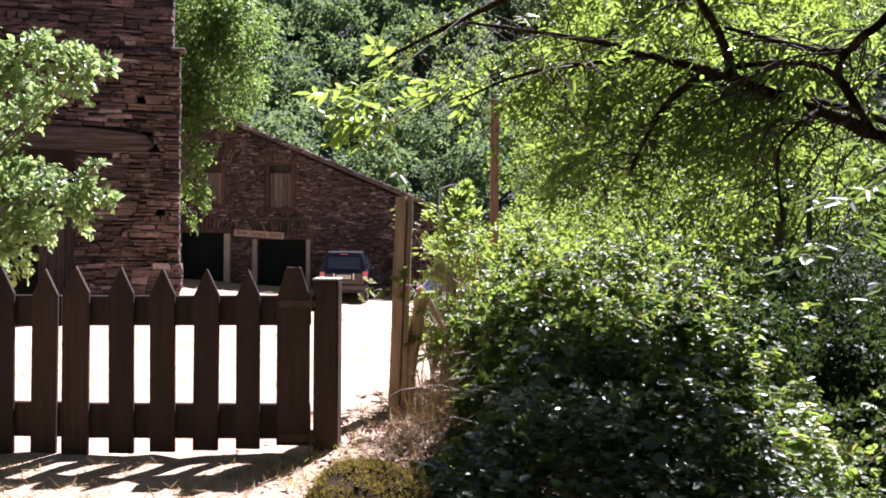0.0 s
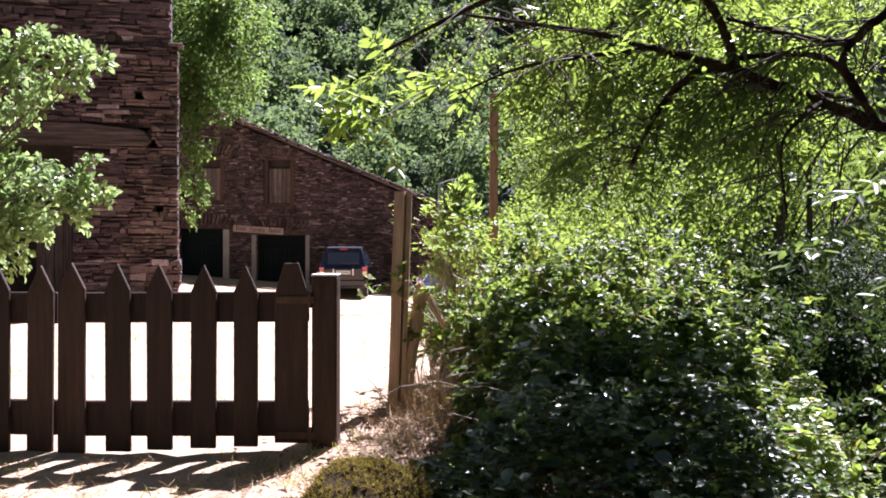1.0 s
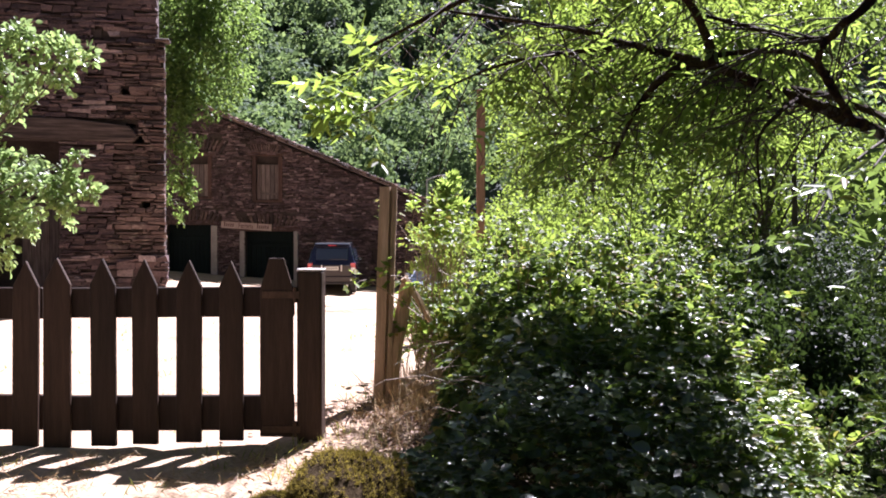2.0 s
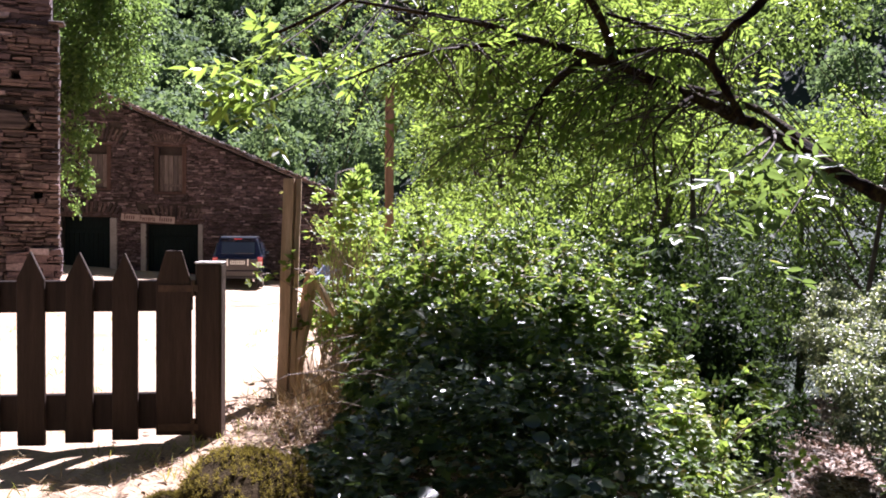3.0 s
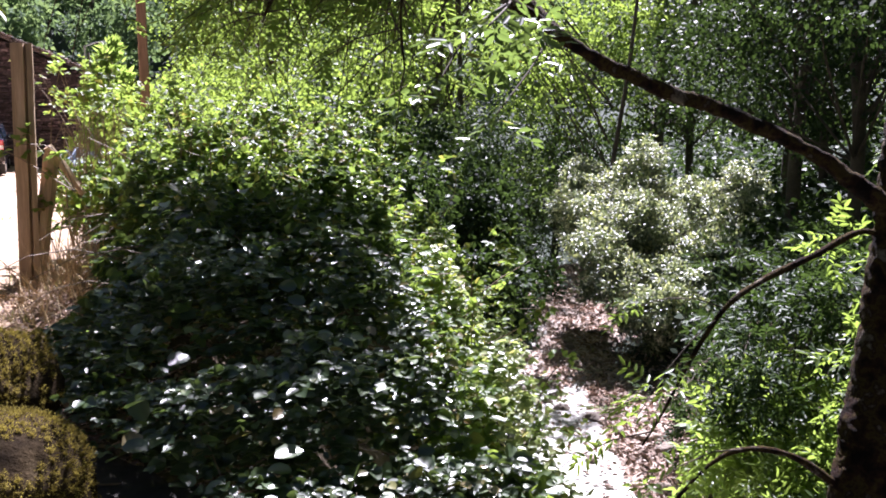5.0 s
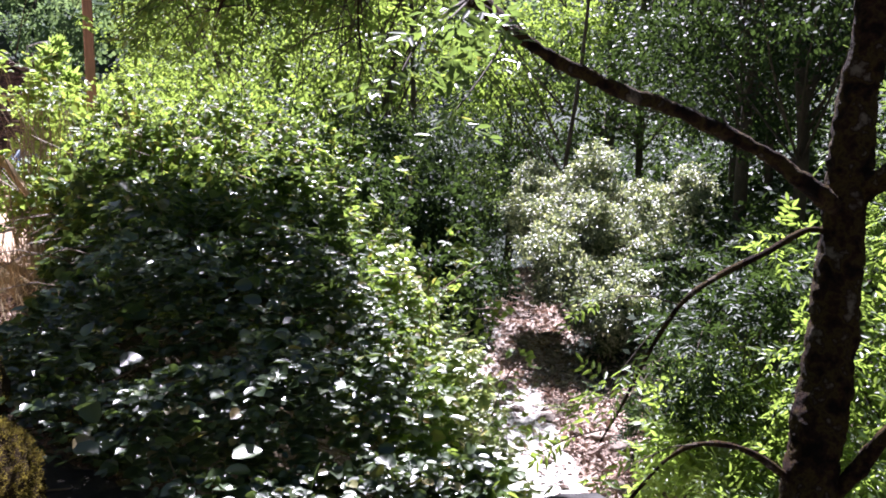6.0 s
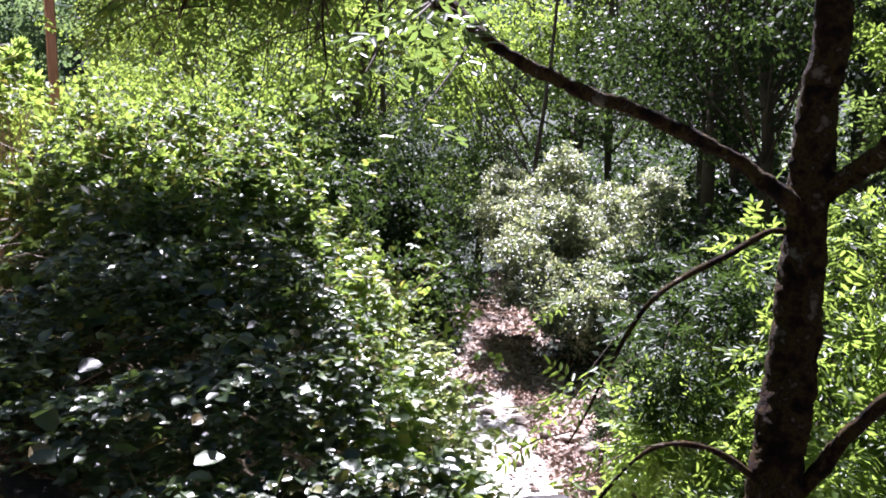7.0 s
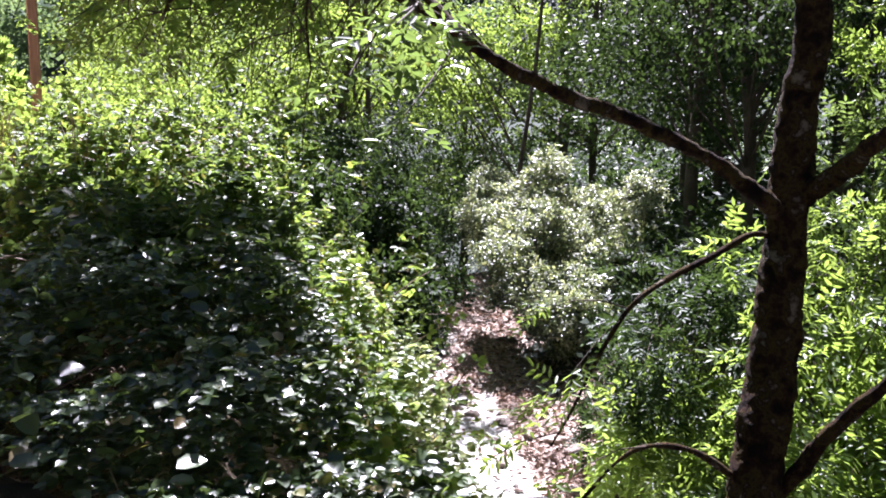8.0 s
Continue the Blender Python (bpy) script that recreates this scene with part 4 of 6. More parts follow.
def build_hatchback():
    car = thing("car", "silver-blue hatchback parked facing the brambles", "car", (-0.42, 25.6, -0.82), rz=172)
    side = [(-2.0, 0.35), (-2.05, 0.8), (-1.9, 0.95), (0.9, 0.92), (1.85, 0.72), (2.0, 0.5), (1.95, 0.25), (-1.95, 0.25)]
    part("body", car_body(bmesh.new(), side, 1.72, 0.8, 0.12), m_paint_silver, car)
    part("cabin", car_body(bmesh.new(), [(-1.85, 0.92), (-1.6, 1.36), (-0.9, 1.47), (0.0, 1.45), (1.0, 0.9)], 1.6, 0.9, 0.35), m_paint_silver, car)
    rot = Matrix.Rotation(-math.atan2(1.0, 0.55), 4, "X")
    part("windscreen", boxed((0, 0.53, 1.19), (1.26, 0.02, 0.98), 0.04, rot), m_screen, car, "windscreen with the sky's reflection put in as pale colour")
    for sx in (-1, 1):
        part("headlight", boxed((sx * 0.62, 1.88, 0.66), (0.32, 0.16, 0.14), 0.03), m_clear, car)
        part("side_window", boxed((sx * 0.73, -0.6, 1.16), (0.02, 1.7, 0.34), 0.04, Matrix.Rotation(sx * -0.33, 4, "Y")), m_carglass, car)
        part("mirror", boxed((sx * 0.92, 0.65, 0.98), (0.16, 0.1, 0.13), 0.03), m_paint_silver, car)
    part("grille", boxed((0, 1.97, 0.5), (0.9, 0.06, 0.18), 0.02), m_plastic, car)
    plate = part("number_plate", boxed((0, 2.0, 0.38), (0.5, 0.02, 0.11), 0.004), m_plate, car)
    for i in range(7):
        part("plate_bar", boxed((-0.2 + 0.066 * i, 2.014, 0.38), (0.033, 0.006, 0.065)), m_plastic, plate)
    for x in (-0.74, 0.74):
        for y in (-1.3, 1.25):
            wheel(car, x, y, 0.31)


build_ground()
build_stream()
build_barn()
build_sign()
build_house()
build_gate()
build_fence_posts()
build_suv()
build_hatchback()


# ---- trees and shrubs ----
def ash_tree():
    """The big ash on the stream bank, whose limb arches over the brambles."""
    rng, g = random.Random(41), np.random.default_rng(41)
    tree = thing("ash_tree", "old ash tree with a forked mossy trunk and drooping feathered leaves", "tree", (3.62, 2.97, -1.3))
    tree.matrix_world = Matrix.Translation(tree.location)
    def add(name, bm, mat, label=""):
        o = part(name, bm, mat, tree, label, smooth=True)
        o.matrix_parent_inverse = tree.matrix_world.inverted()
        return o
    trunk = smooth_path([(3.48, 2.88, -1.7), (3.62, 2.98, -0.78), (3.76, 3.07, -0.32), (3.89, 3.15, 0.102), (3.985, 3.22, 0.552), (4.037, 3.25, 0.983), (4.109, 3.3, 1.442), (4.158, 3.3, 1.955), (4.1, 3.5, 3.1), (4.0, 3.6, 4.5)], 24)
    add("trunk", tube(bmesh.new(), trunk, 0.148, 0.08, 30, 0.04, rng, 1.0, 0.16), m_bark, "dark reddish bark with pale lichen")
    limb = smooth_path([(4.0, 3.22, 0.8), (3.797, 3.22, 0.923), (3.642, 3.32, 1.059), (3.449, 3.42, 1.184), (3.093, 3.55, 1.345), (2.889, 3.62, 1.413), (2.695, 3.7, 1.494), (2.526, 3.76, 1.575), (2.382, 3.8, 1.656), (2.219, 3.88, 1.782),
                        (2.013, 3.95, 1.905), (1.81, 4.0, 2.01), (1.69, 4.07, 2.08), (1.53, 4.14, 2.16), (1.42, 4.25, 2.24), (1.2, 4.4, 2.34), (1.05, 4.55, 2.42), (0.84, 4.8, 2.55), (0.61, 5.0, 2.64), (0.1, 5.4, 2.82)], 12)
    add("limb", tube(bmesh.new(), limb, 0.045, 0.009, 14, 0.08, rng, 0.75, 0.4), m_bark, "long arching limb")
    # branches: path, radii, leafiness, and the share of it that stays bare
    others = [
        ([(4.02, 3.24, 0.84), (4.07, 3.14, 0.96), (4.021, 2.9, 1.109), (3.87, 2.6, 1.256), (3.9, 2.0, 1.7), (4.1, 1.3, 2.3)], 0.075, 0.03, 0.0, 0.5),
        ([(3.7, 3.0, -0.72), (3.806, 2.95, -0.61), (3.892, 2.85, -0.367), (3.927, 2.7, -0.138), (3.949, 2.55, 0.052), (4.1, 2.2, 0.6)], 0.055, 0.03, 0.0, 0.5),
        ([(3.95, 3.25, 0.7), (3.82, 3.3, 0.721), (3.592, 3.35, 0.602), (3.367, 3.4, 0.499), (3.144, 3.4, 0.394), (3.045, 3.45, 0.24), (2.909, 3.45, 0.04), (2.777, 3.45, -0.188), (2.661, 3.45, -0.354)], 0.022, 0.006, 0.07, 0.5),
        ([(3.7, 3.02, -0.52), (3.598, 3.05, -0.549), (3.314, 3.1, -0.363), (3.055, 3.15, -0.308), (2.885, 3.2, -0.388), (2.7, 3.25, -0.6)], 0.024, 0.008, 0.05, 0.5),
        ([(1.42, 4.2, 2.24), (1.24, 4.2, 2.22), (1.1, 4.2, 2.11), (1.02, 4.25, 1.98), (0.96, 4.25, 1.86), (0.92, 4.3, 1.75)], 0.026, 0.007, 0.25, 0.4),
        ([(1.42, 4.22, 2.24), (1.33, 4.15, 2.43), (1.22, 4.1, 2.58), (1.15, 4.1, 2.8), (1.1, 4.2, 3.1)], 0.024, 0.008, 0.4, 0.25),
        ([(4.1, 3.5, 2.9), (3.4, 3.6, 3.2), (2.5, 3.65, 2.9), (2.09, 3.7, 2.6), (1.95, 3.8, 2.41), (1.87, 3.85, 2.34), (1.83, 3.9, 2.29), (1.72, 4.0, 2.32), (1.6, 4.1, 2.38), (1.4, 4.3, 2.5)], 0.036, 0.01, 0.5, 0.5),
        ([(1.83, 3.9, 2.29), (1.79, 3.9, 2.19), (1.86, 3.9, 2.06), (1.95, 3.92, 1.93)], 0.02, 0.016, 0.0, 0.5),
        ([(1.83, 3.9, 2.13), (1.75, 4.0, 2.24), (1.6, 4.1, 2.28), (1.42, 4.2, 2.28)], 0.017, 0.013, 0.1, 0.5),
        ([(4.0, 3.7, 3.4), (3.2, 4.6, 3.7), (2.0, 5.4, 3.6), (0.9, 5.9, 3.35), (0.1, 6.1, 3.05), (-0.5, 6.1, 2.75)], 0.05, 0.012, 3.0, 0.25),
        ([(3.95, 3.7, 3.0), (3.7, 4.6, 3.4), (3.2, 5.6, 3.6), (2.4, 6.4, 3.5), (1.4, 6.9, 3.2), (0.6, 7.1, 2.8)], 0.05, 0.012, 2.6, 0.25),
        # Next three: unseen high boughs, added to cast shade on thicket and hollow.
        ([(4.0, 3.6, 4.2), (3.6, 5.0, 4.9), (2.9, 6.5, 5.0), (2.1, 7.8, 4.7), (1.4, 8.8, 4.3)], 0.06, 0.015, 2.4, 0.3),
        ([(4.0, 3.6, 4.5), (4.7, 5.5, 5.3), (4.9, 7.5, 5.4), (4.6, 9.2, 5.0), (4.3, 10.6, 4.6)], 0.06, 0.015, 2.6, 0.4),
        ([(4.0, 3.6, 4.4), (3.2, 4.8, 5.0), (2.2, 5.8, 5.0), (1.2, 6.8, 4.6)], 0.06, 0.015, 1.6, 0.3),
        ([(2.35, 3.82, 1.68), (2.25, 4.4, 2.05), (2.1, 5.2, 2.3), (2.0, 6.0, 2.4), (1.7, 6.7, 2.35)], 0.026, 0.008, 0.3, 0.4),
        ([(1.05, 4.55, 2.41), (0.81, 4.6, 2.39), (0.58, 4.7, 2.38), (0.34, 4.8, 2.34), (0.05, 5.0, 2.25)], 0.018, 0.006, 0.7, 0.15),
        ([(1.75, 4.02, 2.04), (1.6, 3.85, 1.95), (1.45, 3.7, 1.8), (1.4, 3.5, 1.5)], 0.012, 0.004, 0.15, 0.25),
    ]
    paths, weight = [limb[125:]], [2.1]
    for pts, a, b, w, bare in others:
        p = smooth_path(pts, 8)
        add("branch", tube(bmesh.new(), p, a, b, 9, 0.06, rng, 1.1, 0.35), m_bark)
        paths.append(p[int(len(p) * bare):])
        weight.append(w)
    # drooping twigs along the limbs, with feathered leaves on them
    twigs, base, way, size = bmesh.new(), [], [], []
    for row, (p, w) in enumerate(zip(paths, weight)):
        for _ in range(int(w * 72)):
            s = p[rng.randrange(len(p))]
            d = Vector((rng.gauss(-0.2, 1), rng.gauss(0.45, 0.8), rng.gauss(-0.05, 0.5))).normalized()
            if row in (0, 5, 6, 7, 9):
                d.y = abs(d.y) + 0.25
            n = rng.uniform(0.3, 0.85)
            pts = [s + d * n * f + Vector((0, 0, -0.42 * n * f * f)) for f in (0, 0.33, 0.66, 1.0)]
            bare = len(base)
            for k in range(rng.randint(6, 9)):
                f = rng.uniform(0.2, 1.0)
                q = s + d * n * f + Vector((0, 0, -0.42 * n * f * f))
                if q.z < 1.2 + 0.1 * q.y and q.x < 2.4 or q.x < 0.16 - 0.17 * q.y + 0.3 * max(0.0, min(1.0, q.y - 4.6)):
                    continue
                # u, v: where the leaf's shadow lands; leaves are left out to admit sun.
                u, v = q.x - 0.365 * (q.z - 0.4), q.y - 0.667 * (q.z - 0.4)
                if q.z > 3.6 and (v < 4.0 or u < 0.1) or (1.15 if v < 3.4 else 1.45) < u < 2.4 and 2.0 < v < 6.8 and rng.random() < 0.92 or u < 1.5 and (1.9 < v < 4.2 and rng.random() < (0.7 if v < 3.5 else 0.5) or v > 4.9 and rng.random() < 0.84) or u < -0.3 and v < 5.5 or q.x > 2.9 and q.z < 1.75 and row:
                    continue
                base.append(q)
                way.append(Vector((d.x + rng.gauss(0, 0.7), d.y + rng.gauss(0, 0.7), -0.35 + rng.gauss(0, 0.4))))
                size.append(rng.uniform(0.16, 0.27))
            if len(base) > bare or rng.random() < 0.3:
                tube(twigs, pts, 0.0045, 0.002, 4)
    # bare crooked branchlets hanging from the limb, each forked
    def branchlet(start, d, n, r, fork):
        pts = [start]
        for _ in range(6):
            d = (d + Vector((rng.gauss(0, 0.24), rng.gauss(0, 0.2), rng.gauss(-0.24, 0.2)))).normalized()
            pts.append(pts[-1] + d * n / 6)
        tube(twigs, smooth_path(pts, 2), r, 0.0018, 5)
        for _ in range(fork):
            e = (d + Vector((rng.gauss(0, 0.7), rng.gauss(0, 0.6), rng.gauss(-0.3, 0.5)))).normalized()
            branchlet(pts[rng.randrange(1, 5)], e, n * rng.uniform(0.35, 0.65), r * 0.6, 0)
    for _ in range(36):
        k = rng.random()
        start = limb[rng.randrange(112, len(limb) - 10)] if k < 0.62 else rng.choice(paths[rng.choice((5, 6, 7, 8, 9, 16))])
        branchlet(start, Vector((rng.gauss(-0.5, 0.6), rng.gauss(0.15, 0.45), rng.gauss(0.0, 0.6))).normalized(), rng.uniform(0.25, 0.8), rng.uniform(0.003, 0.007), rng.randint(1, 2))
    # larger sprays that hang free of the limb
    for pts, n in (([(2.1, 3.9, 1.85), (1.85, 3.4, 1.8), (1.6, 2.9, 1.7), (1.4, 2.6, 1.6)], 18), ([(1.75, 3.2, 1.76), (1.5, 3.0, 1.62), (1.3, 2.8, 1.42)], 16), ([(2.3, 3.85, 1.72), (2.1, 3.5, 1.68), (1.85, 3.2, 1.5), (1.6, 3.0, 1.3)], 18)):
        p = smooth_path(pts, 5)
        tube(twigs, p, 0.008, 0.003, 5)
        q = np.array([p[rng.randrange(4, len(p))] for _ in range(n)])
        w = np.stack([g.normal(0, 1, n), g.normal(-0.2, 0.8, n), g.normal(-0.3, 0.4, n)], 1)
        a, b, c, s = pinnate(g, q, w, 0.18, 3, 0.066)
        o = leaf_mesh("leaf_spray", a, b, c, s, s * 0.36, m_bramble, tree, "darker glossy leaf spray", "stuff")
        o.matrix_parent_inverse = tree.matrix_world.inverted()
    for pts, n in (([(0.1, 5.4, 2.88), (-0.2, 4.9, 2.5), (-0.42, 4.3, 2.18)], 11), ([(0.3, 5.3, 2.8), (-0.05, 4.8, 2.3), (-0.35, 4.1, 1.95)], 13), ([(0.3, 5.3, 2.8), (0.1, 4.9, 2.4), (-0.1, 4.5, 2.1)], 12)):
        p = smooth_path(pts, 5)
        tube(twigs, p, 0.006, 0.0025, 5)
        q = np.array([p[rng.randrange(5, len(p))] for _ in range(n)])
        w = np.stack([g.normal(-0.9, 0.5, n), g.normal(-0.2, 0.5, n), g.normal(-0.1, 0.35, n)], 1)
        a, b, c, s = pinnate(g, q, w, 0.27, 4, 0.098)
        o = leaf_mesh("leaf_spray", a, b, c, s, s * 0.33, m_ash, tree, "bright backlit leaf spray", "stuff")
        o.matrix_parent_inverse = tree.matrix_world.inverted()
    tagged(add("fine_twig", twigs, m_twig), kind="stuff")
    P, D, N, L = pinnate(g, np.array(base), np.array(way), np.array(size), 4, 0.073)
    o = leaf_mesh("foliage", P, D, N, L, L * 0.3, m_ash, tree, "feathered light-green leaves")
    o.matrix_parent_inverse = tree.matrix_world.inverted()


def bramble_top(x, y):
    """Upper surface of the bramble thicket: a long slope that rises away from the lane and falls to the stream."""
    pts = np.array([(0.2, 2.4, 0.02), (1.0, 2.3, 0.0), (1.6, 2.3, -0.15), (2.2, 2.4, -0.6), (0.3, 3.0, 0.32), (1.0, 3.0, 0.35), (1.8, 3.0, -0.25), (2.3, 3.1, -0.8),
                    (-0.1, 4.3, 0.1), (0.5, 4.0, 0.58), (1.3, 4.0, 0.5), (2.0, 4.0, -0.1), (2.6, 4.0, -0.9), (0.1, 5.0, 0.38), (0.6, 5.0, 0.8), (1.5, 5.0, 0.7), (2.2, 5.2, 0.15), (2.8, 5.0, -0.75),
                    (0.1, 6.3, 0.6), (0.7, 6.0, 0.82), (1.6, 6.0, 0.9), (2.2, 6.0, 0.3), (2.9, 6.0, -0.5), (3.3, 6.3, -1.1), (0.3, 7.0, 0.6), (1.0, 7.0, 0.95), (2.1, 6.8, 0.43), (2.9, 7.2, 0.0), (3.6, 7.5, -0.95)])
    back = np.array([(0.6, 8.0, 0.75), (1.45, 8.0, 1.2), (2.2, 8.0, 0.9), (3.1, 8.0, 0.2), (3.9, 8.3, -0.7), (1.0, 9.5, 1.0), (2.2, 9.5, 1.25), (3.2, 10.0, 0.9), (4.4, 9.6, -0.9)])
    pts = np.concatenate([pts, back])
    d = (x[:, None] - pts[:, 0]) ** 2 + (y[:, None] - pts[:, 1]) ** 2
    w = 1 / (d + 0.05) ** 2
    return (w * pts[:, 2]).sum(1) / w.sum(1)


def bramble_thicket():
    rng, g = random.Random(51), np.random.default_rng(51)
    hedge = thing("bramble_thicket", "dense dark bramble thicket with shiny leaves on the bank", "bramble", (1.2, 5.2, 0))
    hedge.matrix_world = Matrix.Translation(hedge.location)
    def keep(o):
        o.matrix_parent_inverse = hedge.matrix_world.inverted()
        return o
    n = 100000
    x, y = g.uniform(-0.35, 5.0, n), g.uniform(1.95, 10.5, n)
    ok = (x < stream_x(y) - 0.85) & (x > -0.25 - 0.25 * np.sin(y * 3)) & (y > np.interp(x, [-0.4, 0.1, 0.5, 1.4, 1.75, 2.2], [4.3, 3.25, 2.5, 2.25, 2.75, 3.6]) + 0.15 * g.normal(size=n))
    ok &= (x > 0.12 - 0.1 * np.sin(y * 5)) | (y < 4.5)
    ok &= x < 1.95 + 0.33 * (y - 3.0) + 0.2 * g.normal(size=n)
    ok &= np.array([noise.noise(Vector((a * 7, b * 7, 5))) for a, b in zip(x, y)]) + 0.5 * g.random(n) > 0.0
    x, y = x[ok], y[ok]
    clump = np.array([noise.noise(Vector((a * 2.0, b * 2.0, 0))) + 0.6 * noise.noise(Vector((a * 5, b * 5, 3))) for a, b in zip(x, y)])
    depth = np.where(y < 4.6, 0.34, 0.5)
    z = bramble_top(x, y) + np.where(y < 4.6, 0.2, 0.34) * clump + 0.08 - depth * g.random(len(x)) ** 1.7
    z = np.maximum(z, height(x, y) + 0.04 + 0.1 * g.random(len(x)))
    z = np.where((y > 5.2) & (x < 0.24), np.minimum(z, 0.8 + 0.1 * g.random(len(x))), z)
    P = np.stack([x, y, z], 1)
    m = len(P)
    # three leaflets to a leaf
    way = unit(rand_dirs(g, m) * [1, 1, 0.35] + np.array([-0.1, -0.45, -0.1]))
    N0 = unit(np.array([-0.15, -0.3, 1.0]) + g.normal(size=(m, 3)) * 0.6)
    S = unit(np.cross(way, N0))
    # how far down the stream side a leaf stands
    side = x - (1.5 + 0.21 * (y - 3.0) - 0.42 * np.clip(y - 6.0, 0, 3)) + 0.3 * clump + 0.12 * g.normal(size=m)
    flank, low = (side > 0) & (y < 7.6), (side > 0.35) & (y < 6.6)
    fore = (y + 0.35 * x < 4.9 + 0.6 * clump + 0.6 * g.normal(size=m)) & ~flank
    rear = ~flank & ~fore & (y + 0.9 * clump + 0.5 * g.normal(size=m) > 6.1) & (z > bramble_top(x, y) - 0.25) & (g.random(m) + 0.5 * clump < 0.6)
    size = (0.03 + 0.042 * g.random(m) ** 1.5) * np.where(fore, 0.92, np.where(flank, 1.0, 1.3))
    # Shaded front and sunlit back and flank are partly painted by leaf material.
    for name, pick, mat, wide, label in (("foliage", fore, m_bramble_shade, 0.7, "broad shiny leaves, the shade on them put into their dark colour"), ("foliage", ~fore & ~flank & ~rear, m_bramble, 0.64, "small green bramble leaves"), ("foliage", rear, m_shoot, 0.64, "leaves at the back of the thicket, sunlight put into their light green"),
                                         ("bank_foliage", flank & ~low, m_shoot, 0.64, "leaves on the stream side, sunlight put into their bright green"), ("bank_foliage", low, m_sun_pale, 0.62, "small leaves along the stream edge, sunlight put into their pale colour")):
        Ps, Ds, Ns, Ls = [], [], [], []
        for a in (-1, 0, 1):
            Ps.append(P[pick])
            Ds.append((way * (0.45 if a else 1) + S * a * 0.9)[pick] * [1, 1, 0.4 if name == "bank_foliage" else 0.22 if mat is m_bramble_shade else 1])
            Ns.append((N0[pick] * [0.45, 0.45, 1.0] if mat is m_bramble_shade else N0[pick]) + g.normal(size=(pick.sum(), 3)) * 0.2)
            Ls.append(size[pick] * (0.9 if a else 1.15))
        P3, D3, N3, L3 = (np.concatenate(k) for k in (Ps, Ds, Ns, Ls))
        keep(leaf_mesh(name, P3, D3, N3, L3, L3 * wide, mat, hedge, label, oval=mat is m_bramble_shade))
    # a few broad leaves that stand up out of the shade and catch the light
    k = 260
    bx, by = g.uniform(0.2, 2.0, k), g.uniform(2.5, 5.2, k)
    bz = bramble_top(bx, by) + g.uniform(0.02, 0.16, k)
    L = g.uniform(0.06, 0.1, k)
    keep(leaf_mesh("foliage", np.stack([bx, by, bz], 1), rand_dirs(g, k) * [1, 1, 0.3], np.array([0.0, -0.1, 1.0]) + g.normal(size=(k, 3)) * 0.35, L, L * 0.72, m_bramble_shade, hedge, "broad shiny leaves, the shade on them put into their dark colour", oval=True))
    # arching canes
    bm = bmesh.new()
    for _ in range(200):
        a, b = rng.uniform(0.3, 2.1), rng.uniform(2.8, 8.2)
        t0 = float(bramble_top(np.array([a]), np.array([b]))[0])
        d = Vector((rng.gauss(0, 1) if a < 0.9 else -abs(rng.gauss(0, 1)), rng.gauss(-0.3, 1), 0)).normalized()
        n = rng.uniform(0.4, 1.0)
        pts = [Vector((a, b, t0 - 0.35)) + d * n * f + Vector((0, 0, n * (1.0 * f - 0.85 * f * f) * (0.9 if b > 4.6 else 0.6))) for f in (0, 0.25, 0.5, 0.75, 1.0)]
        tube(bm, pts, 0.005, 0.002, 4)
    keep(part("cane_tangle", bm, m_cane, hedge, kind="stuff"))
    # dry stalks at the foot, beside the posts
    k = 520
    q = np.stack([g.uniform(-0.34, 0.4, k), g.uniform(5.4, 6.9, k), np.zeros(k)], 1)
    q[:, 2] = height(q[:, 0], q[:, 1]) + 0.02
    keep(leaf_mesh("dry_grass", q, np.array([0, 0, 1.0]) + g.normal(size=(k, 3)) * 0.4, rand_dirs(g, k), g.uniform(0.1, 0.5, k), 0.006, m_dry, hedge, "dry grass stalks"))


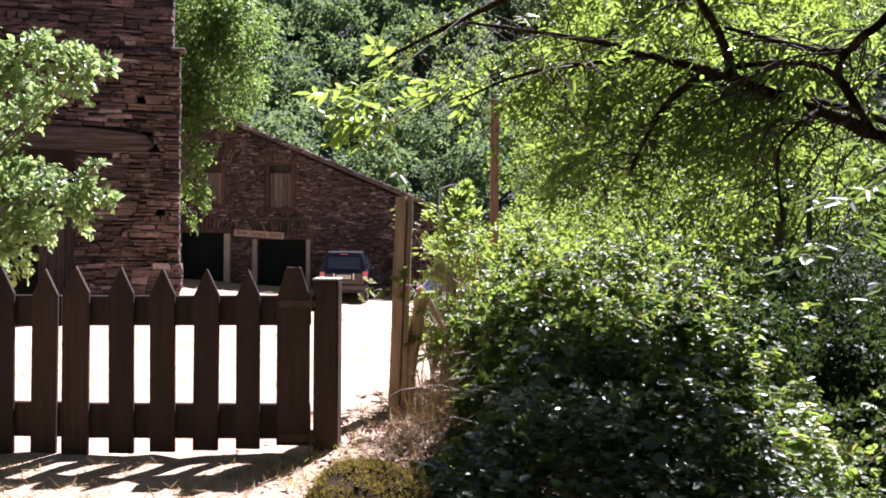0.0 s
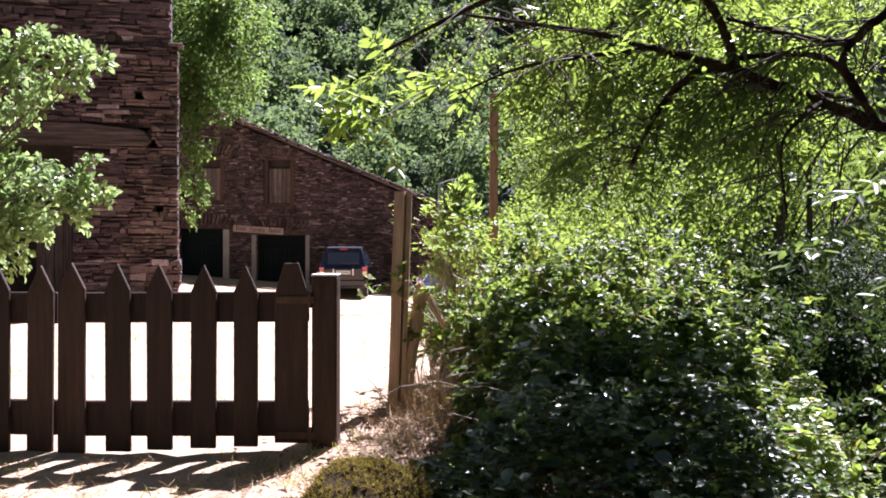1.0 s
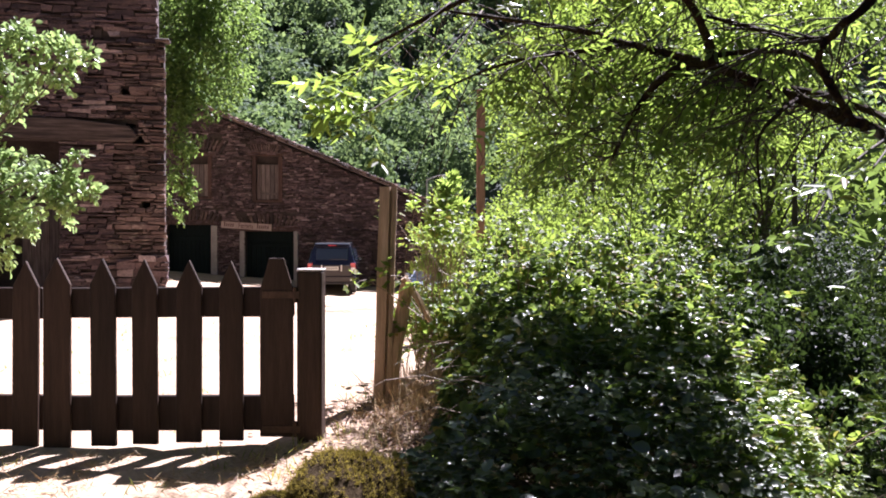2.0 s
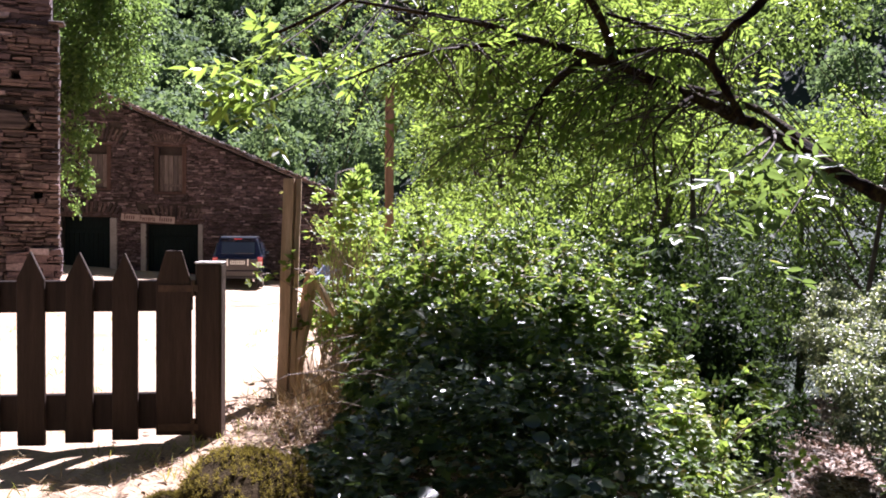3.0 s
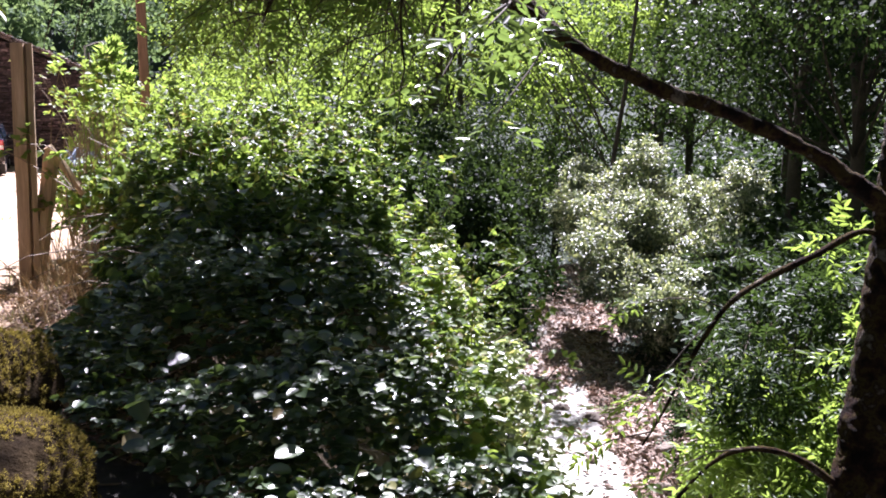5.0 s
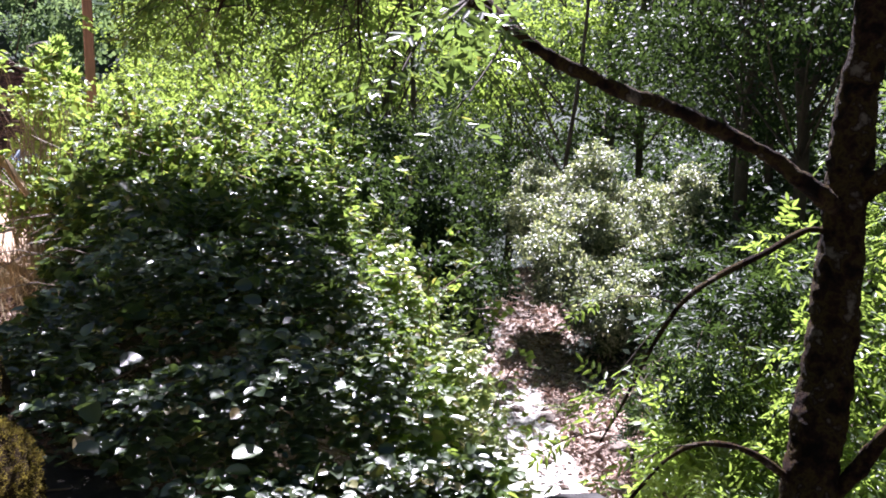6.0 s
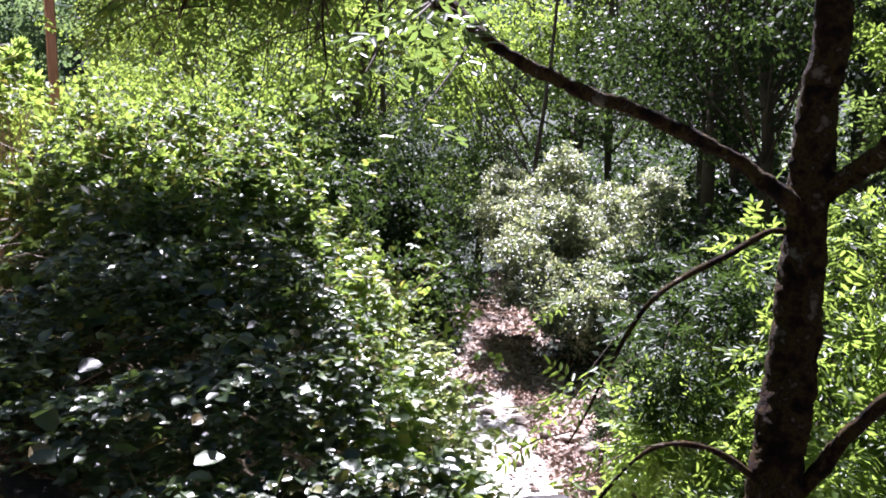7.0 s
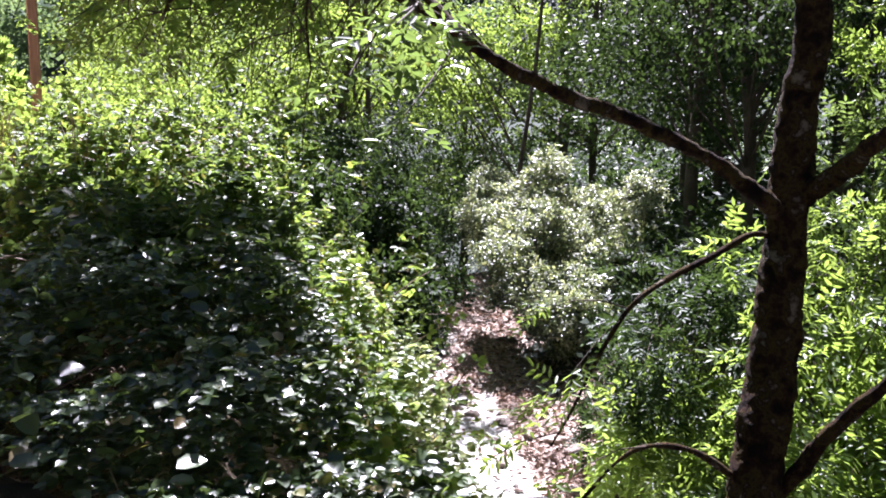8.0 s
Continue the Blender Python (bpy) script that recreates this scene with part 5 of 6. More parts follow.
def bramble_shoots():
    """Pale shoots that climb beside the fence post."""
    rng, g = random.Random(61), np.random.default_rng(61)
    bush = thing("bramble_shoots", "light-green young bramble shoots climbing beside the weathered post", "bramble", (0.3, 6.8, 0.2))
    bush.matrix_world = Matrix.Translation(bush.location)
    bm, base, way = bmesh.new(), [], []
    for i in range(170):
        s = Vector((rng.uniform(0.27, 1.8), rng.uniform(6.5, 8.2), 0.3))
        if 3 <= i < 14:
            s.x = rng.uniform(-0.3, 0.1)
        if i > 95:
            s = Vector((rng.uniform(0.7, 1.75), rng.uniform(5.3, 8.0), 0.0))
            s.z = float(bramble_top(np.array([s.x]), np.array([s.y]))[0]) - 0.25
        if i >= 150:
            s.y = rng.uniform(4.2, 6.9)
            s.x = 1.9 + 0.09 * (s.y - 3.7) + rng.uniform(-0.15, 0.55)
            s.z = float(bramble_top(np.array([s.x]), np.array([s.y]))[0]) - 0.2
        tip = s + Vector((abs(rng.gauss(0, 0.25)) - 0.05, rng.gauss(-0.1, 0.3), rng.uniform(0.3, 1.0) * (1.0 if i <= 95 else 0.55) * (1.0 if s.x > 0.9 else 0.85) + (0.5 if rng.random() < 0.14 else 0.0)))
        if i < 3:
            s, tip = Vector((-0.1, 6.35, 0.75)), Vector((-0.62 + 0.1 * i, 6.25, 1.02 + 0.05 * i))
        bend = Vector((rng.gauss(0, 0.15), rng.gauss(0, 0.1), 0.15))
        pts = smooth_path([s, (s + tip) / 2 + bend, tip], 4)
        tube(bm, pts, 0.005, 0.0025, 4)
        for k in range(17 if i > 2 else 8):
            p = pts[rng.randrange(2, len(pts))]
            if i > 2 and (p.x < -0.36 or p.x < 0.22 and 0.87 < p.z < 1.25):
                continue
            base.append(p + Vector((rng.gauss(0, 0.03), rng.gauss(0, 0.03), rng.gauss(0, 0.03))))
            way.append(Vector((rng.gauss(0, 1), rng.gauss(-0.3, 1), rng.gauss(0.1, 0.5))))
    # tall pale stems crowding beside the post
    for i in range(145):
        s = Vector((rng.uniform(-0.24, 0.2) if i < 34 else rng.uniform(-0.22, 1.0), rng.uniform(6.7, 8.3), 0.2))
        tip = s + Vector((rng.gauss(0.02, 0.16), rng.gauss(-0.05, 0.2), rng.uniform(0.4, 1.25) * (1.3 if s.x < 0.15 else 1.0)))
        pts = smooth_path([s, (s + tip) / 2 + Vector((rng.gauss(0, 0.1), rng.gauss(0, 0.1), 0.08)), tip], 5)
        tube(bm, pts, 0.005, 0.002, 4)
        for k in range(32 if i < 34 else 20):
            p = pts[rng.randrange(2, len(pts))]
            if p.x < 0.22 and (0.87 < p.z < 1.25 or p.z > 1.25 and rng.random() < 0.2) or p.x > 0.18 and p.z > 1.12 and rng.random() < 0.7:
                continue
            base.append(p + Vector((rng.gauss(0, 0.04), rng.gauss(0, 0.04), rng.gauss(0, 0.04))))
            way.append(Vector((rng.gauss(0, 1), rng.gauss(-0.3, 1), rng.gauss(0.1, 0.5))))
    o = part("cane_tangle", bm, m_cane, bush, kind="stuff")
    o.matrix_parent_inverse = bush.matrix_world.inverted()
    P, D = np.array(base), unit(np.array(way))
    N = unit(np.array([0, -0.3, 1.0]) + g.normal(size=P.shape) * 0.5)
    S = np.cross(D, N)
    P3 = np.concatenate([P + D * 0.02] * 3)
    D3 = np.concatenate([D, D * 0.45 + S, D * 0.45 - S])
    L = np.tile(0.035 + 0.035 * g.random(len(P)), 3)
    o = leaf_mesh("foliage", P3, D3, np.concatenate([N] * 3), L, L * 0.7, m_shoot, bush)
    o.matrix_parent_inverse = bush.matrix_world.inverted()


def woody(name, label, category, at, lobes, n, leaf, ratio, mat, seed, trunk_r=0.0, bark=None, group="", simple=False, hang=0.35, feather=0, up=0.5):
    """A tree or shrub: a trunk with limbs into each lobe, and a crown of many leaves. Lobes are (x, y, z, rx, ry, rz) from its foot."""
    rng, g = random.Random(seed), np.random.default_rng(seed)
    t = thing(name, label, category, at, group)
    spots = [((a, b, c), (d, e, f)) for a, b, c, d, e, f in lobes]
    bm = bmesh.new()
    if trunk_r:
        topz = max(s[0][2] for s in spots)
        spine = smooth_path([(0, 0, -0.4), (rng.gauss(0, 0.08), rng.gauss(0, 0.08), topz * 0.3), (rng.gauss(0, 0.2), rng.gauss(0, 0.2), topz * 0.65), (rng.gauss(0, 0.3), rng.gauss(0, 0.3), topz)], 4)
        part("trunk", tube(bmesh.new(), spine, trunk_r, trunk_r * 0.35, 9, 0.2, rng), bark or m_bark_far, t, smooth=True)
    for c, r in spots:
        foot = Vector((0, 0, max(0.25 * topz, c[2] - 0.4 - 0.9 * math.hypot(c[0], c[1])) if trunk_r else 0.0))
        c = Vector(c)
        for _ in range(3):
            tip = c + Vector((rng.gauss(0, r[0] * 0.5), rng.gauss(0, r[1] * 0.5), rng.gauss(0.2, 0.4) * r[2]))
            mid = (foot + tip) / 2 + Vector((rng.gauss(0, 0.15), rng.gauss(0, 0.15), 0.1 * r[2]))
            w = max(trunk_r * 0.22, 0.01)
            tube(bm, smooth_path([foot, mid, tip], 3), w, w * 0.25, 5)
    part("limb_spread", bm, bark or m_bark_far, t, kind="stuff")
    P, D, N = crown(g, spots, n, up, hang, clump=7 if feather else 34, deep=0.5 if leaf > 0.065 else 0.75)
    if feather:
        P, D, N, L = pinnate(g, P, D, leaf * (2.2 + g.random(n)), feather, leaf)
    else:
        L = leaf * (0.7 + 0.6 * g.random(n))
    leaf_mesh("crown", P, D, N, L, L * ratio, mat, t, simple=simple)
    return t


def lobe_set(seed, n, spread, z0, z1, r0, r1):
    r = random.Random(seed)
    return [(r.gauss(0, spread), r.gauss(0, spread), r.uniform(z0, z1), k := r.uniform(r0, r1), k * r.uniform(0.8, 1.1), k * r.uniform(0.6, 0.9)) for _ in range(n)]


def gz(x, y):
    return float(height(x, y))


def build_planting():
    # small tree with broad leaves before the house
    woody("fig_tree", "broad-leaved young tree with sunlit pale leaves before the house", "tree", (-6.3, 9.6, 0.0),
          [(1.5, 0, 3.45, 0.62, 0.4, 0.34), (0.8, 0.2, 3.15, 0.6, 0.5, 0.3), (1.4, 0.1, 1.75, 0.62, 0.4, 0.42), (2.1, 0.0, 1.95, 0.26, 0.2, 0.4), (0.6, 0.1, 1.5, 0.7, 0.5, 0.5), (0.8, 0.5, 2.35, 0.55, 0.3, 0.3), (-0.4, 0.2, 4.2, 0.9, 0.8, 0.6)],
          8500, 0.085, 0.66, m_vine, 71, 0.09)
    # tall tree hung with creepers between house and barn
    woody("creeper_clad_tree", "tall tree hung with creepers beside the barn gable", "tree", (-10.6, 27.5, -0.4),
          [(0.4, 0, 8.2, 2.6, 2.2, 2.0), (2.3, 0, 7.2, 1.5, 1.2, 1.4), (2.9, 0.2, 8.9, 1.2, 1.1, 1.2), (-1.5, 0.5, 9.5, 2.4, 2.2, 2.2), (1.7, 0, 9.6, 1.7, 1.5, 1.5), (1.5, -0.6, 5.4, 0.75, 0.6, 1.5), (1.65, -0.8, 3.4, 0.45, 0.5, 1.3), (1.2, -0.6, 6.4, 0.9, 0.8, 1.2), (-1.2, 0, 5.2, 1.2, 1.0, 1.8)],
          30000, 0.135, 0.6, m_mid_leaf, 72, 0.3)
    # feathery conifer behind the posts
    woody("conifer_shrub", "small light-green feathery conifer behind the posts", "shrub", (-0.2, 19.5, gz(-0.2, 19.5)),
          [(0, 0, 0.8, 0.62, 0.6, 0.8), (0, 0, 1.7, 0.6, 0.55, 0.7), (0.1, 0, 2.5, 0.4, 0.4, 0.6), (0.1, 0, 3.1, 0.2, 0.2, 0.4)], 4200, 0.2, 0.3, m_needle, 73, 0.06, hang=-0.8)
    # glossy shrub on the far bank of the stream
    r, lobes = random.Random(9), []
    for i in range(74):
        s = r.uniform(-2.6, 1.6)
        side = r.uniform(-1.45 + 0.35 * max(0.0, -0.3 - s), 1.6)
        k = r.uniform(0.24, 0.52)
        lobes.append((0.577 * s + 0.817 * side, 0.817 * s - 0.577 * side, 1.1 + 0.6 * s - 0.35 * abs(side) * (s > 0) + r.gauss(0, 0.22), k, k * 0.9, k * 0.75))
    # Leaves are tilted to mirror the sun, and the palest ones are painted glints.
    woody("glossy_shrub", "spreading evergreen shrub with small shiny leaves above the stream, glints put in as near-white leaves", "shrub", (8.9, 12.4, -1.35), lobes,
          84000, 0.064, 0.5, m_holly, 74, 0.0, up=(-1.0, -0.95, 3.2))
    # feathered saplings and ferny growth on the right bank
    for i, (x, y, z, s, n) in enumerate([(5.0, 4.9, -0.35, 0.7, 420), (5.3, 3.9, 0.1, 0.85, 420), (4.95, 5.0, -1.2, 0.6, 420), (6.6, 4.4, 1.0, 0.9, 300), (6.2, 6.9, -1.6, 0.7, 420), (6.6, 6.4, -0.6, 1.0, 560), (4.55, 3.9, -1.1, 0.5, 300), (7.4, 4.6, 2.0, 1.0, 240), (4.95, 3.15, -0.75, 0.5, 420), (5.6, 3.4, -0.3, 0.6, 300), (5.3, 4.4, -1.35, 0.6, 460), (4.75, 4.2, -1.5, 0.45, 360)]):
        # Saplings meant to stand in shade get darker leaf materials.
        woody("ash_sapling", "ash sapling with feathered leaves on the stream bank, lit or shaded by leaf colour", "shrub", (x, y, z - s), [(0, 0, s, s, s * 0.9, s * 0.75), (0.35, 0.1, s * 1.4, s * 0.6, s * 0.6, s * 0.45), (-0.4, -0.1, s * 0.6, s * 0.6, s * 0.5, s * 0.5)], int(n * 1.15), 0.09 if i in (2, 8, 9, 10, 11) else 0.072, 0.36, m_far_leaf if i == 3 else m_shade_leaf if i in (0, 4, 5) else m_ash, 80 + i, 0.0, m_twig, "bank saplings", feather=4)
    # shrubs behind the brambles, sunlight and shade put into their leaf colours
    for i, (x, y, s, h) in enumerate([(1.6, 10.5, 1.0, 1.5), (3.2, 11.5, 1.3, 1.6), (4.6, 13.0, 1.4, 2.0), (2.2, 14.0, 1.5, 2.2), (1.9, 16.5, 1.2, 1.9), (4.0, 17.5, 1.9, 2.8), (6.6, 17.0, 1.7, 2.6), (2.0, 20.5, 2.0, 3.0), (5.5, 22.0, 2.4, 3.6), (4.8, 29.5, 2.4, 3.6)]):
        woody("hazel_shrub", "hazel shrub by the stream, its shade put into dark green leaves" if i in (1, 2) else "hazel shrub behind the brambles, light and shade put into its leaf colour", "shrub", (x, y, gz(x, y)), lobe_set(100 + i, 7, s * 0.55, h * 0.25, h * 0.95, s * 0.42, s * 0.7), 6400, 0.088, 0.7, m_shade_leaf if i in (1, 2) else m_far_leaf if i == 6 else m_sunlit_leaf, 100 + i, 0.0, m_twig, "hazel shrubs", simple=True)
    # growth over the stream, its shade put into the dark leaf colour
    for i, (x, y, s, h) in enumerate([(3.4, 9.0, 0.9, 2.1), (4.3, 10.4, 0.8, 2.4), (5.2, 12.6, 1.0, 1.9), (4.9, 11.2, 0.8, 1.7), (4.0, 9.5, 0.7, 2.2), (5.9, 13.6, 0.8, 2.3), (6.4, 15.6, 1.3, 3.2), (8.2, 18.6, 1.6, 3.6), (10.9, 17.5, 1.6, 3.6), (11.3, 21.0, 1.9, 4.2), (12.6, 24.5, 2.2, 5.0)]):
        woody("alder_shrub", "alder shrub leaning over the stream, its shade put into dark leaves", "shrub", (x, y, gz(x, y)), lobe_set(120 + i, 7, s * 0.6, h * 0.3, h, s * 0.5, s * 0.8), 7000, 0.085, 0.6, m_shade_leaf, 120 + i, 0.0, m_twig, "alder shrubs", simple=True)
    # trees on the right bank and behind
    spots = [(9.4, 8.6, 0.11, 7, 2.0), (10.4, 10.7, 0.13, 8, 2.2), (11.5, 8.6, 0.14, 8, 2.6), (7.6, 4.4, 0.1, 6.5, 1.9), (14.5, 11.0, 0.16, 8, 2.4), (12.0, 22.0, 0.14, 8, 2.4), (17.5, 18.0, 0.18, 10, 3.0), (8.0, 21.5, 0.15, 8, 2.8), (4.5, 27.0, 0.18, 9, 3.2), (10.5, 27.0, 0.2, 11, 3.8), (16.5, 23.5, 0.2, 11, 3.8), (17.0, 12.5, 0.18, 10, 3.4), (15.5, 6.5, 0.18, 9, 3.2), (5.2, 36.0, 0.18, 8.5, 3.0), (6.0, 34.0, 0.2, 10, 3.6), (9.8, 3.0, 0.13, 7.5, 2.4), (13.2, 12.8, 0.11, 8, 2.2), (14.6, 15.4, 0.13, 8.5, 2.4), (7.0, 25.0, 0.16, 9, 3.0), (15.4, 20.0, 0.14, 9, 3.0)]
    for i, (x, y, r, h, s) in enumerate(spots):
        # Sunlit crowns get the light leaf copy, shaded ones the dark copy below.
        mat = m_sunlit_leaf if i in (3, 5, 7, 8, 9, 13, 14, 15, 18) else m_far_leaf
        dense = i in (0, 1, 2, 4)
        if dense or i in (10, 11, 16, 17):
            mat = m_shade_leaf
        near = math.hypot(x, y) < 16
        woody("woodland_tree", "slender woodland tree, light and shade put into its crown colour" if r < 0.15 else "tall broadleaved woodland tree", "tree", (x, y, gz(x, y)), lobe_set(140 + i, 11, s * 0.5, h * 0.28, h, s * 0.38, s * 0.6), 13000 if dense else 9500 if near else 9000, 0.075 if near else 0.125, 0.62, mat, 140 + i, r, None, "woodland trees", simple=True)

    # added tree, its high crown placed only to shade the hollow of the stream
    woody("woodland_tree", "slender tree added so that its high crown shades the hollow of the stream", "tree", (9.9, 15.6, gz(9.9, 15.6)), [(-3.8, -1.8, 8.0, 1.3, 1.2, 0.9), (-4.6, -2.4, 7.6, 1.0, 1.0, 0.8), (-3.1, -1.0, 8.6, 1.1, 1.1, 0.9), (-4.2, -0.8, 8.9, 1.2, 1.1, 0.8), (-4.9, -1.4, 8.3, 0.9, 0.9, 0.7), (-1.5, -0.6, 8.6, 1.1, 1.0, 0.8)], 7600, 0.1, 0.62, m_far_leaf, 778, 0.07, None, "woodland trees", simple=True)
    # crown high over the stream, sunlight put into its bright leaf colour
    woody("woodland_tree", "slender woodland tree with a high crown, sunlight put into its leaf colour", "tree", (8.4, 20.5, gz(8.4, 20.5)), lobe_set(777, 13, 1.2, 6.0, 11.0, 0.8, 1.5), 4200, 0.11, 0.62, m_sunlit_leaf, 777, 0.09, None, "woodland trees", simple=True)


def undergrowth():
    """Low leafy growth all over the wooded bank beyond the stream, shade put into its colour."""
    g = np.random.default_rng(191)
    k = 90000
    x, y = g.uniform(4.5, 34, k), g.uniform(1.5, 44, k)
    x = np.where(g.random(k) < 0.5, 4.5 + (x - 4.5) * 0.45, x)
    ok = (x > stream_x(y) + 1.6) | ((y > 15) & (x < stream_x(y) - 1.2) & (x > 3))
    x, y = x[ok], y[ok]
    lump = np.array([0.5 + 0.5 * noise.noise(Vector((a * 0.8, b * 0.8, 1))) for a, b in zip(x, y)])
    z = height(x, y) + 1.9 * lump * g.random(len(x)) ** 0.6
    k = len(x)
    L = g.uniform(0.08, 0.16, k) * (1 + np.hypot(x, y) / 40)
    tagged(leaf_mesh("undergrowth", np.stack([x, y, z], 1), rand_dirs(g, k) * [1, 1, 0.5], np.array([0, 0, 1.0]) + g.normal(size=(k, 3)) * 0.6, L, L * 0.62, m_shade_leaf, simple=True), "leafy undergrowth covering the wooded bank, shade put into its dark colour", "undergrowth", kind="stuff")


def sky_blocking_trees():
    """Unseen trees added to close the lane behind the viewpoint and block skylight."""
    for i, (x, y) in enumerate([(-11, -5), (-7, -8), (-2.5, -7), (2, -9), (6, -7), (10, -4), (-14, 0), (13, 1.5), (-5, -13), (4, -14)]):
        woody("lane_tree", "dense leafy tree added behind the viewpoint to block skylight", "tree", (x, y, gz(x, y)), lobe_set(200 + i, 10, 1.6, 1.2, 8.5, 1.4, 2.2), 3600, 0.34, 0.7, m_far_leaf, 200 + i, 0.2, None, "lane trees", simple=True)


def far_woods():
    """The wooded hillside all round the valley, one mass of crowns in haze-tinted leaves."""
    rng, g = random.Random(171), np.random.default_rng(171)
    P, D, N, L = [], [], [], []
    bm, taken = bmesh.new(), []
    for i in range(1500):
        a = rng.uniform(-42, 26) if i < 1000 else rng.uniform(-75, 95)
        r = 62 + 110 * rng.random() ** 1.1
        x, y = -4 + r * math.sin(radians(a)), 12 + r * math.cos(radians(a))
        s = rng.uniform(3.6, 6.2)
        if (-21 < x < 1 and y < 50) or any(math.hypot(x - a, y - b) < 0.7 * (s + c) for a, b, c in taken):
            continue
        taken.append((x, y, s))
        z = gz(x, y)
        h = rng.uniform(5, 10)
        lobes = [((x + rng.gauss(0, s * 0.36), y + rng.gauss(0, s * 0.36), z + h * 0.6 + s * rng.uniform(-0.2, 0.5)), (s * 0.62, s * 0.62, s * 0.52)) for _ in range(7)]
        k = 2600 if r < 90 else 1500
        p, d, n = crown(g, lobes, k, 0.3, 0.2, 0.25, 20, 0.2)
        P.append(p), D.append(d), N.append(n), L.append(np.full(k, 0.46 if r < 90 else 0.72) * (0.7 + 0.6 * g.random(k)))
        tube(bm, [Vector((x, y, z - 0.5)), Vector((x, y, z + h * 0.6))], 0.2, 0.1, 5)
    P, D, N, L = (np.concatenate(k) for k in (P, D, N, L))
    woods = thing("far_woods", "dense broadleaved woods covering the hillside, haze put into their pale bluish leaves", "woods", (0, 60, 0), kind="stuff")
    woods.matrix_world = Matrix.Translation(woods.location)
    for o in (leaf_mesh("crowns", P, D, N, L, L * 0.75, m_haze_leaf, woods, simple=True), part("trunks", bm, m_bark_far, woods)):
        o.matrix_parent_inverse = woods.matrix_world.inverted()


